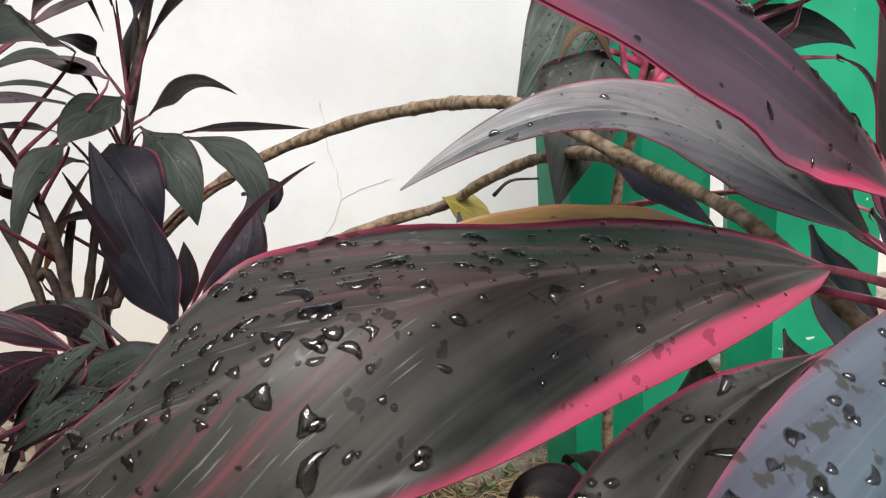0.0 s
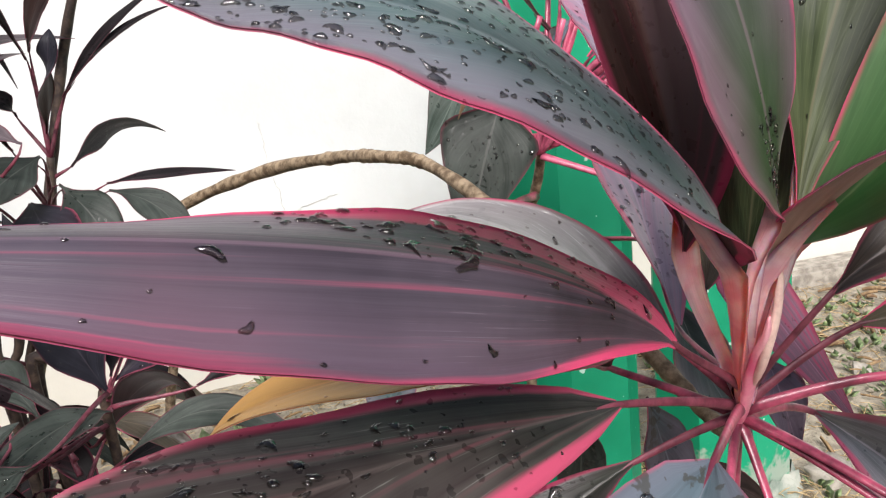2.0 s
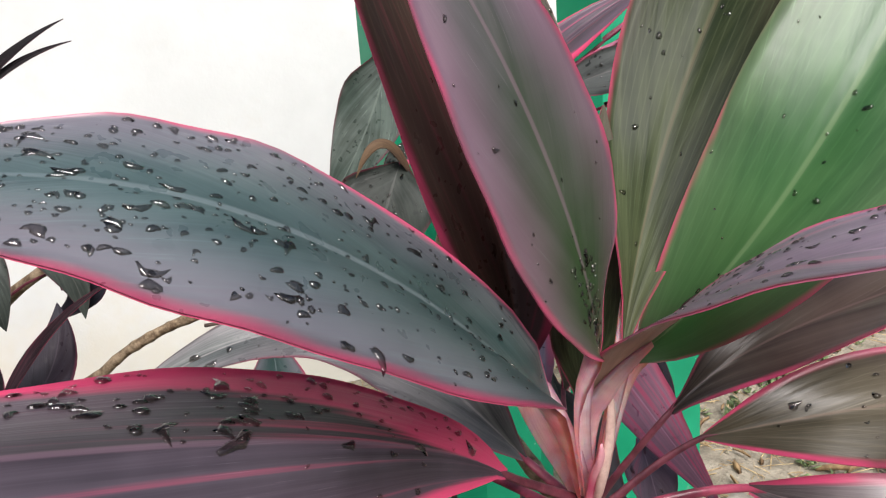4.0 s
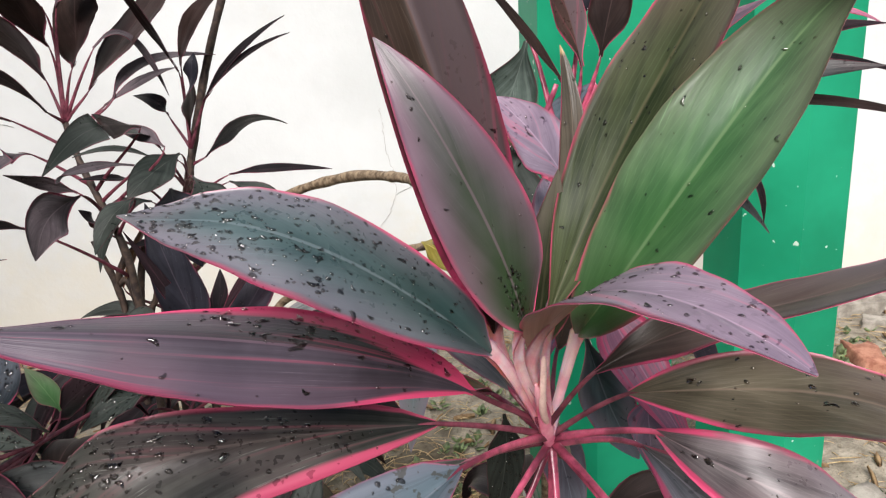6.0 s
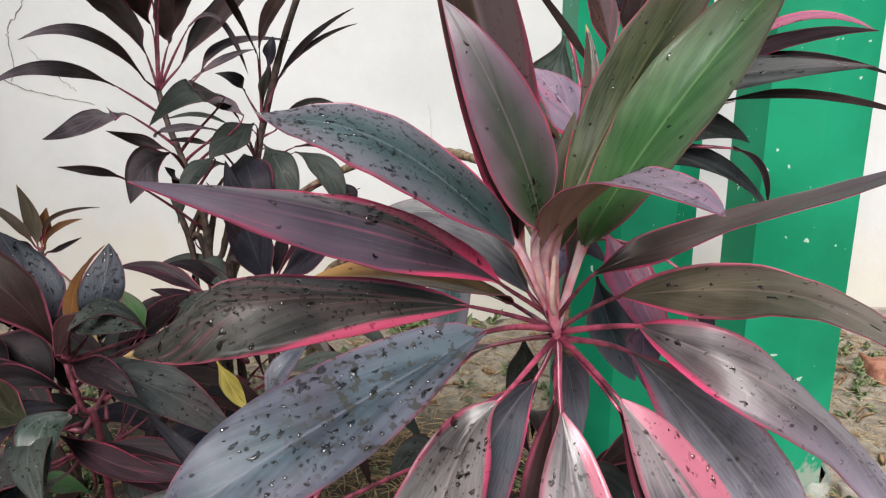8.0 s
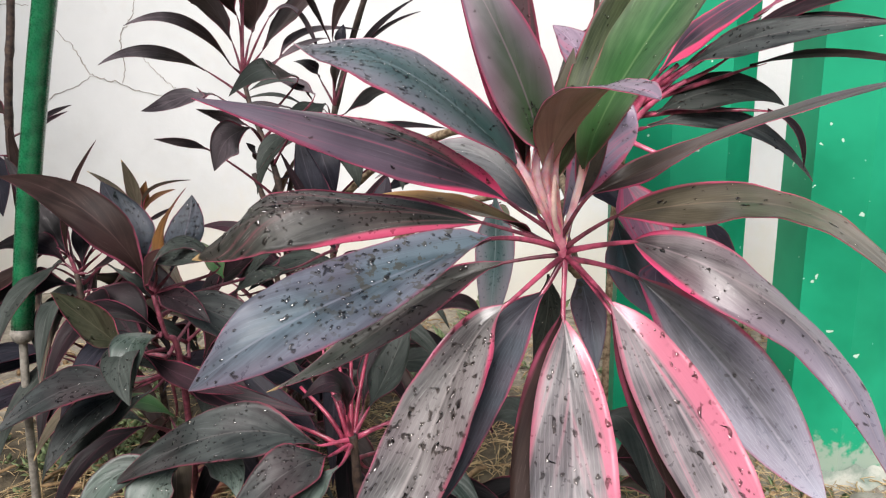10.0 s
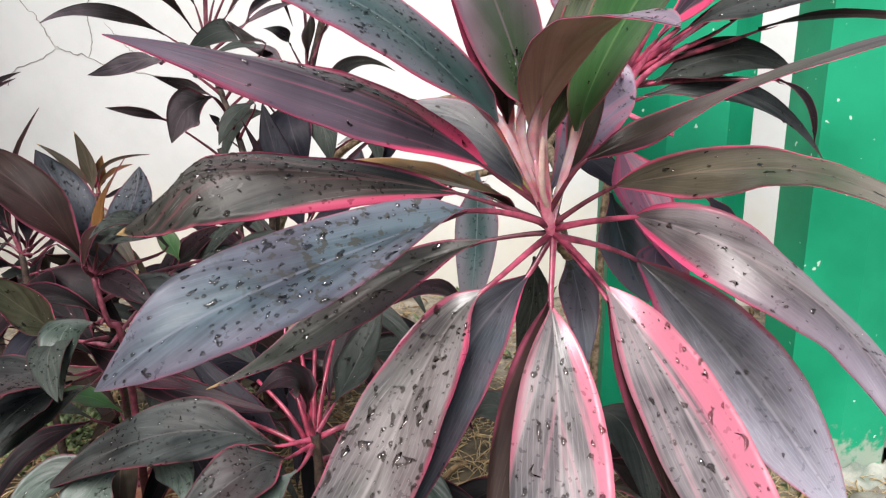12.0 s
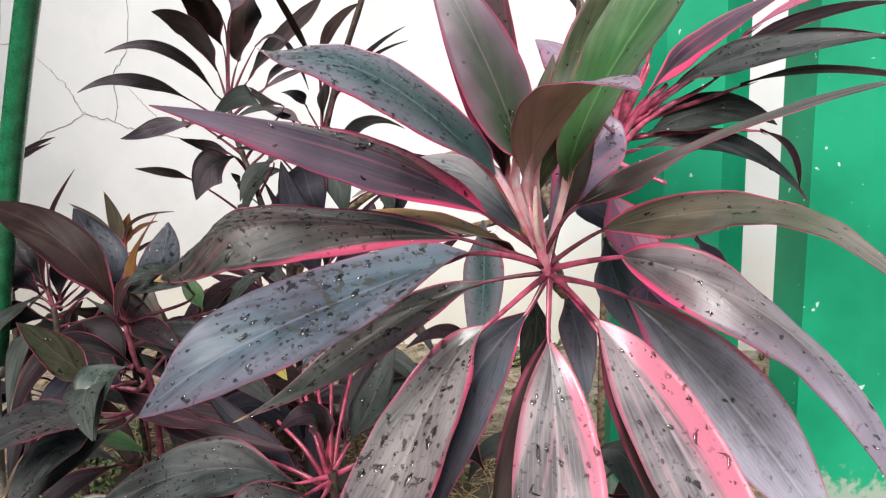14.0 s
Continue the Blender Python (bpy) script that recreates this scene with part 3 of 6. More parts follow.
def tube(name, path, radii, material, parent, label="", sides=8, flat=1.0, rings=0.0):
    """A tube along a path; rings: the spacing of the leaf scars that make a cane knobbly."""
    path = np.array(path, float)
    n = len(path)
    radii = np.interp(np.linspace(0, 1, n), np.linspace(0, 1, len(radii)), radii)
    run = np.concatenate([[0], np.cumsum(np.linalg.norm(np.diff(path, axis=0), axis=1))])
    tang = np.gradient(path, axis=0)
    tang /= np.linalg.norm(tang, axis=1)[:, None] + 1e-9
    ref = np.array([0.3, -0.9, 0.31])
    verts, faces = [], []
    for i in range(n):
        a = np.cross(tang[i], ref)
        a /= np.linalg.norm(a) + 1e-9
        b = np.cross(tang[i], a)
        r = radii[i]
        if rings:
            ph = (run[i] / rings) % 1.0
            r = r * (1.0 + 0.22 * max(0.0, 1 - abs(ph - 0.5) * 5) + 0.05 * math.sin(run[i] * 61))
        for k in range(sides):
            w = 2 * math.pi * k / sides
            verts.append(path[i] + r * (a * math.cos(w) + b * math.sin(w) * flat))
    for i in range(n - 1):
        for k in range(sides):
            j = (k + 1) % sides
            faces.append((i * sides + k, i * sides + j, (i + 1) * sides + j, (i + 1) * sides + k))
    faces.append(tuple(range(sides - 1, -1, -1)))
    faces.append(tuple((n - 1) * sides + k for k in range(sides)))
    return mesh_object(name, verts, faces, material, parent, label)


def bezier(b, c, d, t, s):
    s = s[:, None]
    b, c, d, t = (np.array(v, float) for v in (b, c, d, t))
    pos = b * (1 - s) ** 3 + 3 * c * s * (1 - s) ** 2 + 3 * d * s * s * (1 - s) + t * s ** 3
    tan = 3 * (c - b) * (1 - s) ** 2 + 6 * (d - c) * s * (1 - s) + 3 * (t - d) * s * s
    return pos, tan / (np.linalg.norm(tan, axis=1)[:, None] + 1e-9)


REF = {"z": (0, 0, 1), "y": (0, -1, 0), "m": (0, -0.6, 0.8)}
leaf_rng = np.random.default_rng(7)


def clasping_base(blade, run, join, side, nor, width):
    """A broad channelled leaf base that wraps the stalk and runs up into its blade."""
    tan = np.gradient(run, axis=0)
    tan /= np.linalg.norm(tan, axis=1)[:, None] + 1e-9
    n, cols = len(run), 8
    front = np.array([0.12, -0.95, 0.28])
    if np.cross(tan[0], front) @ side < 0:
        front = -front
    verts, faces, uvs = [], [], []
    for i in range(n):
        k = min(1.0, i / join) ** 1.6
        out = front * (1 - k) + nor * k
        a = np.cross(tan[i], out)
        a /= np.linalg.norm(a) + 1e-9
        b = np.cross(a, tan[i])
        f = i / join
        w = width * (np.interp(f, (0, 0.35, 0.8, 1.0), (0.62, 0.50, 0.62, 0.80)) if f <= 1 else 0.80 * (1 - (i - join) / (n - 1 - join)) ** 0.8 + 0.02) / 2
        for q in range(cols + 1):
            u = 2 * q / cols - 1
            verts.append(run[i] + a * (u * w) + b * (w * (0.75 * abs(u) ** 2.2 - 0.30)) - nor * (0.0012 if f > 1 else 0.0))
            uvs.append((q / cols, f))
    m = len(verts)
    for i in range(n):
        b = np.cross(np.cross(tan[i], front * (1 - min(1.0, i / join)) + nor * min(1.0, i / join)), tan[i])
        b /= np.linalg.norm(b) + 1e-9
        for q in range(cols + 1):
            u = 2 * q / cols - 1
            verts.append(verts[i * (cols + 1) + q] - b * 0.0024 * (1.05 - abs(u)))
            uvs.append((q / cols, i / join))
    w = cols + 1
    for i in range(n - 1):
        for q in range(cols):
            f4 = (i * w + q, i * w + q + 1, (i + 1) * w + q + 1, (i + 1) * w + q)
            faces += [f4[::-1], tuple(m + v for v in f4)]
        for q, turn in ((0, 1), (cols, -1)):
            faces.append((i * w + q, (i + 1) * w + q, m + (i + 1) * w + q, m + i * w + q)[::turn])
    return mesh_object("petiole", verts, faces, SHEATH, blade, "broad pale pink clasping leaf base", uvs=uvs)


def leaf(plant, kind, foot, base, c1, c2, tip, width, roll=(0, 0), ref="m", skew=0.86, fold=8.0, drops=0, under="under", label="", rough_edge=0.28, fine=False, petiole=None, stout=1.0, bead=1.0, gather=None, sheath=0.0):
    """One blade with its petiole, from the stalk at foot to the tip; roll turns its face about the midrib (at the foot, on the way, at the tip), fold lifts the two halves."""
    rows, cols = (34, 12) if fine else (18, 8)
    s = np.linspace(0, 1, rows + 1)
    pos, tan = bezier(base, c1, c2, tip, s)
    side = np.cross(tan, np.array(REF[ref], float))
    side /= np.linalg.norm(side, axis=1)[:, None] + 1e-9
    nor = np.cross(side, tan)
    a = np.radians(roll[0] + (roll[-1] - roll[0]) * s + (roll[1] if len(roll) > 2 else 0.0) * 4 * s * (1 - s))[:, None]
    side, nor = side * np.cos(a) + nor * np.sin(a), nor * np.cos(a) - side * np.sin(a)
    half = width / 2 * np.sin(np.pi * np.clip(s, 0, 1) ** skew) ** 0.85 * (1 - 0.25 * s)
    if not fine:
        near = np.clip(s / 0.34, 0, 1)
        half *= 1.1 * (0.3 + 0.7 * near * near * (3 - 2 * near))
    half = np.maximum(half, np.maximum((0.0034 if foot is not None else 0.0018) * stout * (1 - 4 * s), 0.0016 * (1 - 0.7 * s)))
    u = np.linspace(-1, 1, cols + 1)
    ph = leaf_rng.uniform(0, 6.3, 4)
    wave = 0.10 * np.sin(s * 17 + ph[0]) + 0.06 * np.sin(s * 41 + ph[1])
    wave2 = 0.10 * np.sin(s * 15 + ph[2]) + 0.06 * np.sin(s * 37 + ph[3])
    clasp = np.radians(fold + (40.0 if foot is not None else 0.0) * np.clip(1 - s / 0.2, 0, 1) ** 1.5)
    top = []
    for i in range(rows + 1):
        f = clasp[i]
        lift = np.abs(u) * math.sin(f) + 0.11 * (np.abs(u) ** 0.4 - np.abs(u))
        edge = np.where(u < 0, wave[i], wave2[i]) * np.abs(u) ** 2 * rough_edge
        top.append(pos[i] + np.outer(u * half[i] * math.cos(f), side[i]) + np.outer(half[i] * (lift + edge), nor[i]))
    top = np.array(top)
    thick = 0.0009
    low = top - nor[:, None, :] * thick
    w = cols + 1
    verts = np.concatenate([top.reshape(-1, 3), low.reshape(-1, 3)])
    grid = np.stack([np.tile((u + 1) / 2, rows + 1), np.repeat(s, w)], 1)
    uvs = np.concatenate([grid, grid])
    off = (rows + 1) * w
    faces, slots = [], []
    for i in range(rows):
        for k in range(cols):
            q = (i * w + k, i * w + k + 1, (i + 1) * w + k + 1, (i + 1) * w + k)
            faces.append(q[::-1]), slots.append(0)
            faces.append(tuple(off + v for v in q)), slots.append(1)
        for k, turn in ((0, 1), (cols, -1)):
            q = (i * w + k, (i + 1) * w + k, off + (i + 1) * w + k, off + i * w + k)
            faces.append(q[::turn]), slots.append(0)
    blade = mesh_object("leaf", verts, faces, [LEAF[kind], LEAF[under]], plant, label, slots, uvs)
    if foot is not None:
        b, ft = np.array(base, float), np.array(foot, float)
        gap = np.linalg.norm(b - ft)
        run, _ = bezier(ft, ft + (b - ft) * 0.35 + np.array([0, 0, 0.04 * gap]), ft * 0.3 + b * 0.7 + 0.5 * (b - tan[0] * gap * 0.3 - ft * 0.3 - b * 0.7), b, np.linspace(0, 1, 9))
        keel = max(2, rows // 5)
        if sheath:
            clasping_base(blade, np.concatenate([run, pos[1:keel]]), len(run) - 1, side[0], nor[0], sheath)
        else:
            run = np.concatenate([run, pos[1:keel] - nor[1:keel] * 0.0022 * stout])
            tube("petiole", run, (0.0046 * stout, 0.0036 * stout, 0.0031 * stout, 0.0025 * stout, 0.0012 * stout, 0.0006), petiole or PETIOLE, blade, "", 10, 0.6)
    if drops:
        rain = leaf_rng
        dv, df = [], []
        sides = 11
        for _ in range(drops):
            lo, hi, left, right = gather if gather and rain.random() < 0.75 else (0.06, 0.94, -0.92, 0.92)
            si, ui = rain.uniform(lo, hi), rain.uniform(left, right)
            while rain.random() * width * 0.5 > np.interp(si, s, half):
                si = rain.uniform(lo, hi)
            x, y = si * rows, (ui + 1) / 2 * cols
            i, k = int(x), int(y)
            fx, fy = x - i, y - k
            p = (top[i, k] * (1 - fx) * (1 - fy) + top[i + 1, k] * fx * (1 - fy) + top[i, k + 1] * (1 - fx) * fy + top[i + 1, k + 1] * fx * fy)
            nn = -np.cross(top[i + 1, k] - top[i, k], top[i, k + 1] - top[i, k])
            nn /= np.linalg.norm(nn) + 1e-12
            if nn @ nor[i] < 0:
                nn = -nn
            t1 = tan[i] - nn * (tan[i] @ nn)
            t1 /= np.linalg.norm(t1) + 1e-9
            t2 = np.cross(nn, t1)
            skewed = rain.normal(0, 0.45)
            t1, t2 = t1 * math.cos(skewed) + t2 * math.sin(skewed), t2 * math.cos(skewed) - t1 * math.sin(skewed)
            pool = rain.random() < 0.10 * bead
            r = bead * (rain.uniform(0.0016, 0.0027) if pool else 0.0006 + 0.0013 * rain.random() ** 2.0)
            long, tall = rain.uniform(1.3, 2.4) if pool else rain.uniform(1.0, 2.0), 0.45 if pool else 0.72
            lobes, deep = rain.uniform(0, 6.3, 3), (0.26, 0.20, 0.12) if pool else (0.16, 0.10, 0.05)
            bend = rain.normal(0, 0.35)
            o = len(dv)
            for rr, hh in ((1.0, -0.05), (0.93, 0.34), (0.70, 0.72), (0.36, 0.94)):
                for q in range(sides):
                    an = 2 * math.pi * q / sides
                    wob = 1 + deep[0] * math.sin(2 * an + lobes[0]) + deep[1] * math.sin(3 * an + lobes[1]) + deep[2] * math.sin(5 * an + lobes[2])
                    ax, ay = math.cos(an) * r * rr * wob * long, math.sin(an) * r * rr * wob
                    dv.append(p + t1 * ax + t2 * (ay + bend * ax * ax / (r * long)) + nn * r * tall * hh)
            dv.append(p + nn * r * tall)
            for ring in range(3):
                for q in range(sides):
                    z = (q + 1) % sides
                    df.append((o + ring * sides + q, o + ring * sides + z, o + (ring + 1) * sides + z, o + (ring + 1) * sides + q))
            for q in range(sides):
                df.append((o + 3 * sides + q, o + 3 * sides + (q + 1) % sides, o + 4 * sides))
            df.append(tuple(o + q for q in range(sides - 1, -1, -1)))
        tagged(mesh_object("rainwater", dv, df, WATER, blade, "clear rain drops standing on the leaf"), kind="stuff")
    return blade


def plant_root(x, y, label, group="red cordylines in the bed"):
    ob = new("cordyline_plant")
    ob.location = (x, y, GROUND)
    return tagged(ob, label, "plant", group)


# ---- the setting ----
def box(name, lo, hi, material, parent=None, label="", bevel=0.0):
    (x0, y0, z0), (x1, y1, z1) = lo, hi
    bm = bmesh.new()
    bmesh.ops.create_cube(bm, size=1.0)
    bmesh.ops.scale(bm, vec=(x1 - x0, y1 - y0, z1 - z0), verts=bm.verts)
    bmesh.ops.translate(bm, vec=((x0 + x1) / 2, (y0 + y1) / 2, (z0 + z1) / 2), verts=bm.verts)
    if bevel:
        bmesh.ops.bevel(bm, geom=bm.edges, offset=bevel, segments=2, affect="EDGES")
    me = bpy.data.meshes.new(name)
    bm.to_mesh(me)
    bm.free()
    me.materials.append(material)
    ob = new(name, me)
    if parent is not None:
        ob.parent = parent
    if label:
        ob["label"] = label
    return ob


WALL_Y = 2.35


def ground_height(x, y):
    p = Vector((x, y, 0))
    near = math.exp(-((x * x + y * y) / 40.0))
    return GROUND + near * (0.03 * noise.noise(p * 1.3) + 0.018 * noise.noise(p * 5.0) + 0.008 * noise.noise(p * 17.0))


def make_ground():
    xs = np.concatenate([np.linspace(-600, -8, 12), np.linspace(-6, 6, 260), np.linspace(8, 600, 12)])
    ys = np.concatenate([np.linspace(-600, -5, 10), np.linspace(-3.5, 3.5, 150), np.linspace(5, 600, 10)])
    verts = [(x, y, ground_height(x, y) if abs(x) < 7 and abs(y) < 4 else GROUND) for y in ys for x in xs]
    w = len(xs)
    faces = [(j * w + i, j * w + i + 1, (j + 1) * w + i + 1, (j + 1) * w + i) for j in range(len(ys) - 1) for i in range(w - 1)]
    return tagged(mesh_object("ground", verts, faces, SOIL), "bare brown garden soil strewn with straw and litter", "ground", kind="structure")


ground = make_ground()
wall = tagged(box("wall_back", (-7, WALL_Y, -0.2), (7, WALL_Y + 0.23, 3.6), WALL), "cracked whitewashed garden wall stained near the ground", "wall", kind="structure")

# Unseen side wall, added to hold sky light off the left.
tagged(box("unseen_wall_left", (-3.25, -5.0, -0.2), (-3.00, WALL_Y, 4.4), UNSEEN_GREY), "unseen grey side wall added to block light from the left", "wall", kind="structure")
# Unseen rear wall, added to lower the fill from behind.
tagged(box("unseen_wall_rear", (-3.25, -5.25, -0.2), (7.0, -5.0, 2.2), UNSEEN_GREY), "unseen grey wall added to cut light from behind", "wall", kind="structure")


tagged(box("plinth", (0.9, WALL_Y - 0.16, 0.0), (6.5, WALL_Y - 0.003, 0.2), STONE, bevel=0.02), "rough grey concrete kerb along the wall", "kerb", kind="structure")
tagged(box("wall_pilaster", (1.15, WALL_Y - 0.07, 0.0), (1.62, WALL_Y + 0.01, 3.55), WALL, bevel=0.006), "shallow whitewashed pilaster on the garden wall", "wall", kind="structure")


def crack(points, width):
    """A hairline crack in the plaster, wandering between a few turning points."""
    run = spline([(x, 0, z) for x, z in points], 7)
    rng = np.random.default_rng(len(points) * 13 + int(abs(points[0][0]) * 100))
    run[:, 0] += rng.normal(0, 0.0036, len(run))
    run[:, 2] += rng.normal(0, 0.0036, len(run))
    verts, faces = [], []
    tan = np.gradient(run, axis=0)
    for i, p in enumerate(run):
        d = np.array([-tan[i][2], 0, tan[i][0]])
        d /= np.linalg.norm(d) + 1e-9
        w = 0.7 * width * rng.uniform(0.4, 1.0) * (1 - 0.6 * abs(2 * i / (len(run) - 1) - 1) ** 3)
        for sgn in (-1, 1):
            for y in (WALL_Y - 0.0025, WALL_Y + 0.004):
                q = p + d * sgn * w
                verts.append((q[0], y, q[2]))
    for i in range(len(run) - 1):
        a, b = i * 4, i * 4 + 4
        faces += [(a, a + 2, b + 2, b), (a, b, b + 1, a + 1), (a + 2, a + 3, b + 3, b + 2)]
    return mesh_object("crack", verts, faces, CRACK, wall, "", smooth=False)


crack([(-2.49, 1.53), (-2.36, 1.41), (-2.30, 1.31), (-2.25, 1.25), (-2.12, 1.21), (-1.97, 1.16), (-1.74, 1.11)], 0.0040)
crack([(-2.25, 1.25), (-2.37, 1.20), (-2.50, 1.15), (-2.55, 1.08)], 0.0030)
crack([(-1.97, 1.91), (-1.99, 1.61), (-2.02, 1.51), (-2.07, 1.46), (-2.09, 1.38), (-2.08, 1.28), (-2.11, 1.21)], 0.0035)
crack([(-2.01, 1.36), (-1.94, 1.28), (-1.89, 1.23), (-1.82, 1.17)], 0.0030)
crack([(-0.28, 1.11), (-0.27, 1.04), (-0.26, 0.93), (-0.24, 0.84), (-0.24, 0.73), (-0.29, 0.63), (-0.34, 0.58)], 0.0010)
crack([(-0.24, 0.74), (-0.14, 0.78), (-0.03, 0.80)], 0.0008)
crack([(-2.79, 1.60), (-2.67, 1.60), (-2.55, 1.59)], 0.0030)


def octagon_pillar(x, y, across, turn, label):
    """An eight-sided painted pillar on a rough plaster foot."""
    ob = tagged(new("pillar"), label, "pillar", "painted pillars before the wall")
    ob.location = (x, y, GROUND)
    bm = bmesh.new()
    r = across / 2 / math.cos(math.pi / 8)
    levels = [(-0.1, 1.0), (0.1, 1.0), (0.9, 1.0), (1.6, 1.0), (2.05, 1.0)]
    loops = []
    for z, k in levels:
        loops.append([bm.verts.new((x + r * k * math.cos(turn + math.pi / 8 + i * math.pi / 4), y + r * k * math.sin(turn + math.pi / 8 + i * math.pi / 4), z)) for i in range(8)])
    for a, b in zip(loops, loops[1:]):
        for i in range(8):
            bm.faces.new((a[i], a[(i + 1) % 8], b[(i + 1) % 8], b[i]))
    bm.faces.new(loops[-1])
    upright = [e for e in bm.edges if abs(e.verts[0].co.z - e.verts[1].co.z) > 0.05]
    bmesh.ops.bevel(bm, geom=upright, offset=0.006, segments=2, affect="EDGES")
    me = bpy.data.meshes.new("shaft")
    bm.to_mesh(me)
    bm.free()
    me.materials.append(PILLAR)
    shaft = new("shaft", me)
    shaft.parent, shaft.matrix_parent_inverse = ob, Matrix.Translation((-x, -y, -GROUND))
    rng = np.random.default_rng(int(x * 100))
    verts, faces = [], []
    for j, (z, k) in enumerate(((0.05, 1.22), (0.135, 1.14), (0.155, 1.05), (0.17, 0.98))):
        for i in range(32):
            an = 2 * math.pi * i / 32
            rr = r * k * (1 + 0.035 * rng.normal())
            verts.append((x + rr * math.cos(an), y + rr * math.sin(an), z + 0.008 * rng.normal()))
    for j in range(3):
        for i in range(32):
            faces.append((j * 32 + i, j * 32 + (i + 1) % 32, (j + 1) * 32 + (i + 1) % 32, (j + 1) * 32 + i))
    mesh_object("plaster_foot", verts, faces, PLASTER, ob, "crumbling whitish plaster foot")
    return ob


octagon_pillar(0.298, 1.045, 0.325, 0.15, "green painted octagonal pillar behind the large plant")
octagon_pillar(0.745, 1.10, 0.305, 0.3, "green painted octagonal pillar with chipped paint")

# ---- the support stake ----
stake = tagged(new("support_stake"), "grey iron rod stuck in soil under a green plastic pipe", "stake")
stake.location = (-1.349, 0.560, GROUND)
tube("rod", spline([(-1.349, 0.560, 0.020), (-1.323, 0.560, 0.373), (-1.296, 0.560, 0.626), (-1.281, 0.560, 0.691)], 4), (0.011, 0.010, 0.010), IRON, stake, "grey weathered iron rod", 10)
tube("knot", spline([(-1.302, 0.560, 0.600), (-1.296, 0.557, 0.615), (-1.293, 0.560, 0.632)], 4), (0.019, 0.024, 0.028, 0.026, 0.021), IRON, stake, "grey wire knot under the pipe", 12)
pipe = tube("pipe", spline([(-1.298, 0.560, 0.619), (-1.221, 0.560, 0.955), (-1.121, 0.560, 1.330), (-1.020, 0.560, 1.666)], 6), (0.025, 0.025, 0.025), PIPE, stake, "glossy dark green pipe", 16)


# ---- the plants ----
main = plant_root(-0.913, 1.250, "large wet cordyline with dark leaves rimmed in pink")
tube("cane", spline([(-0.913, 1.250, 0.080), (-0.793, 1.200, 0.683), (-0.621, 1.160, 0.888), (-0.449, 1.110, 1.000), (-0.275, 0.950, 1.067), (-0.160, 0.770, 1.093), (-0.102, 0.640, 1.098), (-0.058, 0.550, 1.089), (-0.012, 0.360, 1.037), (0.006, 0.240, 1.011), (-0.008, 0.140, 0.999), (0.020, 0.050, 0.940), (0.004, 0.010, 0.965)], 14), (0.0125, 0.011, 0.009, 0.0065, 0.006), CANE, main, "ringed brown cane that arches over", 12, 1.0, 0.017)
tube("stalk", spline([(0.004, 0.010, 0.965), (-0.004, -0.010, 0.990), (-0.013, -0.033, 1.030), (-0.018, -0.048, 1.050), (-0.021, -0.054, 1.062)], 5), (0.0085, 0.0080, 0.0066, 0.0048, 0.0030, 0.001), STALK, main, "thick pale pink stalk of clasping leaf bases", 16, 0.55)
tube("young_shoot", spline([(-0.004, -0.014, 1.000), (-0.013, -0.039, 1.030), (-0.014, -0.052, 1.070), (-0.012, -0.048, 1.110)], 5), (0.003, 0.0038, 0.003, 0.001), SHOOT, main, "pale cream furled young shoot", 8, 0.7)
leaf(main, "teal", (-0.002, -0.006, 0.985), (-0.058, -0.073, 1.100), (-0.194, -0.161, 1.270), (-0.266, -0.103, 1.216), (-0.292, -0.136, 1.239), 0.098, (46, -3, 24), "z", 0.60, -2, 420, label="wet grey-green leaf covered with rain drops", fine=True, under="rosy", sheath=0.024, bead=0.8)
leaf(main, "striped", (-0.006, -0.016, 1.000), (-0.071, -0.046, 1.054), (-0.133, -0.085, 1.121), (-0.265, -0.165, 1.173), (-0.393, -0.179, 1.185), 0.099, (81, -3, 12), "z", 1.12, -25, 130, label="purple leaf with bright pink bands and rim", fine=True, bead=1.15, gather=(0.05, 0.62, 0.1, 0.95), petiole=DULL_PETIOLE, stout=0.8)
leaf(main, "dark_half", (-0.002, -0.006, 0.985), (-0.103, -0.043, 1.026), (-0.399, -0.176, 1.105), (-0.338, -0.151, 1.028), (-0.467, -0.084, 0.982), 0.111, (37, -17, 87), "z", 0.76, -24, 220, label="dark wet leaf with pink rim and dried tip", fine=True, bead=1.12, gather=(0.06, 0.85, -0.2, 0.95), petiole=DULL_PETIOLE, stout=0.8)
leaf(main, "slate", (-0.002, -0.006, 0.985), (-0.086, -0.099, 1.018), (-0.301, -0.288, 0.970), (-0.309, -0.294, 0.947), (-0.377, -0.277, 0.896), 0.114, (15, -1, 59), "z", 0.63, 8, 180, label="broad blue-grey wet leaf with pink rim", fine=True, bead=1.2, gather=(0.05, 0.5, -0.9, 0.9))
leaf(main, "moss", (0.001, 0.002, 0.975), (-0.078, -0.006, 0.965), (-0.213, -0.015, 0.923), (-0.227, -0.114, 0.876), (-0.376, -0.095, 0.811), 0.075, (33, 7, 7), "z", 0.89, 11, 90, label="dark grey-green leaf with a torn dry tip", fine=True, bead=1.5, petiole=DULL_PETIOLE, stout=0.8)
leaf(main, "sheen_grey", (0.001, 0.002, 0.975), (-0.072, -0.073, 0.928), (-0.157, -0.105, 0.868), (-0.136, -0.296, 0.741), (-0.241, -0.311, 0.734), 0.122, (-50, -3, -23), "y", 0.93, 7, 220, label="grey hanging leaf with pink rim, pale sheen in its colour", fine=True, bead=1.4)
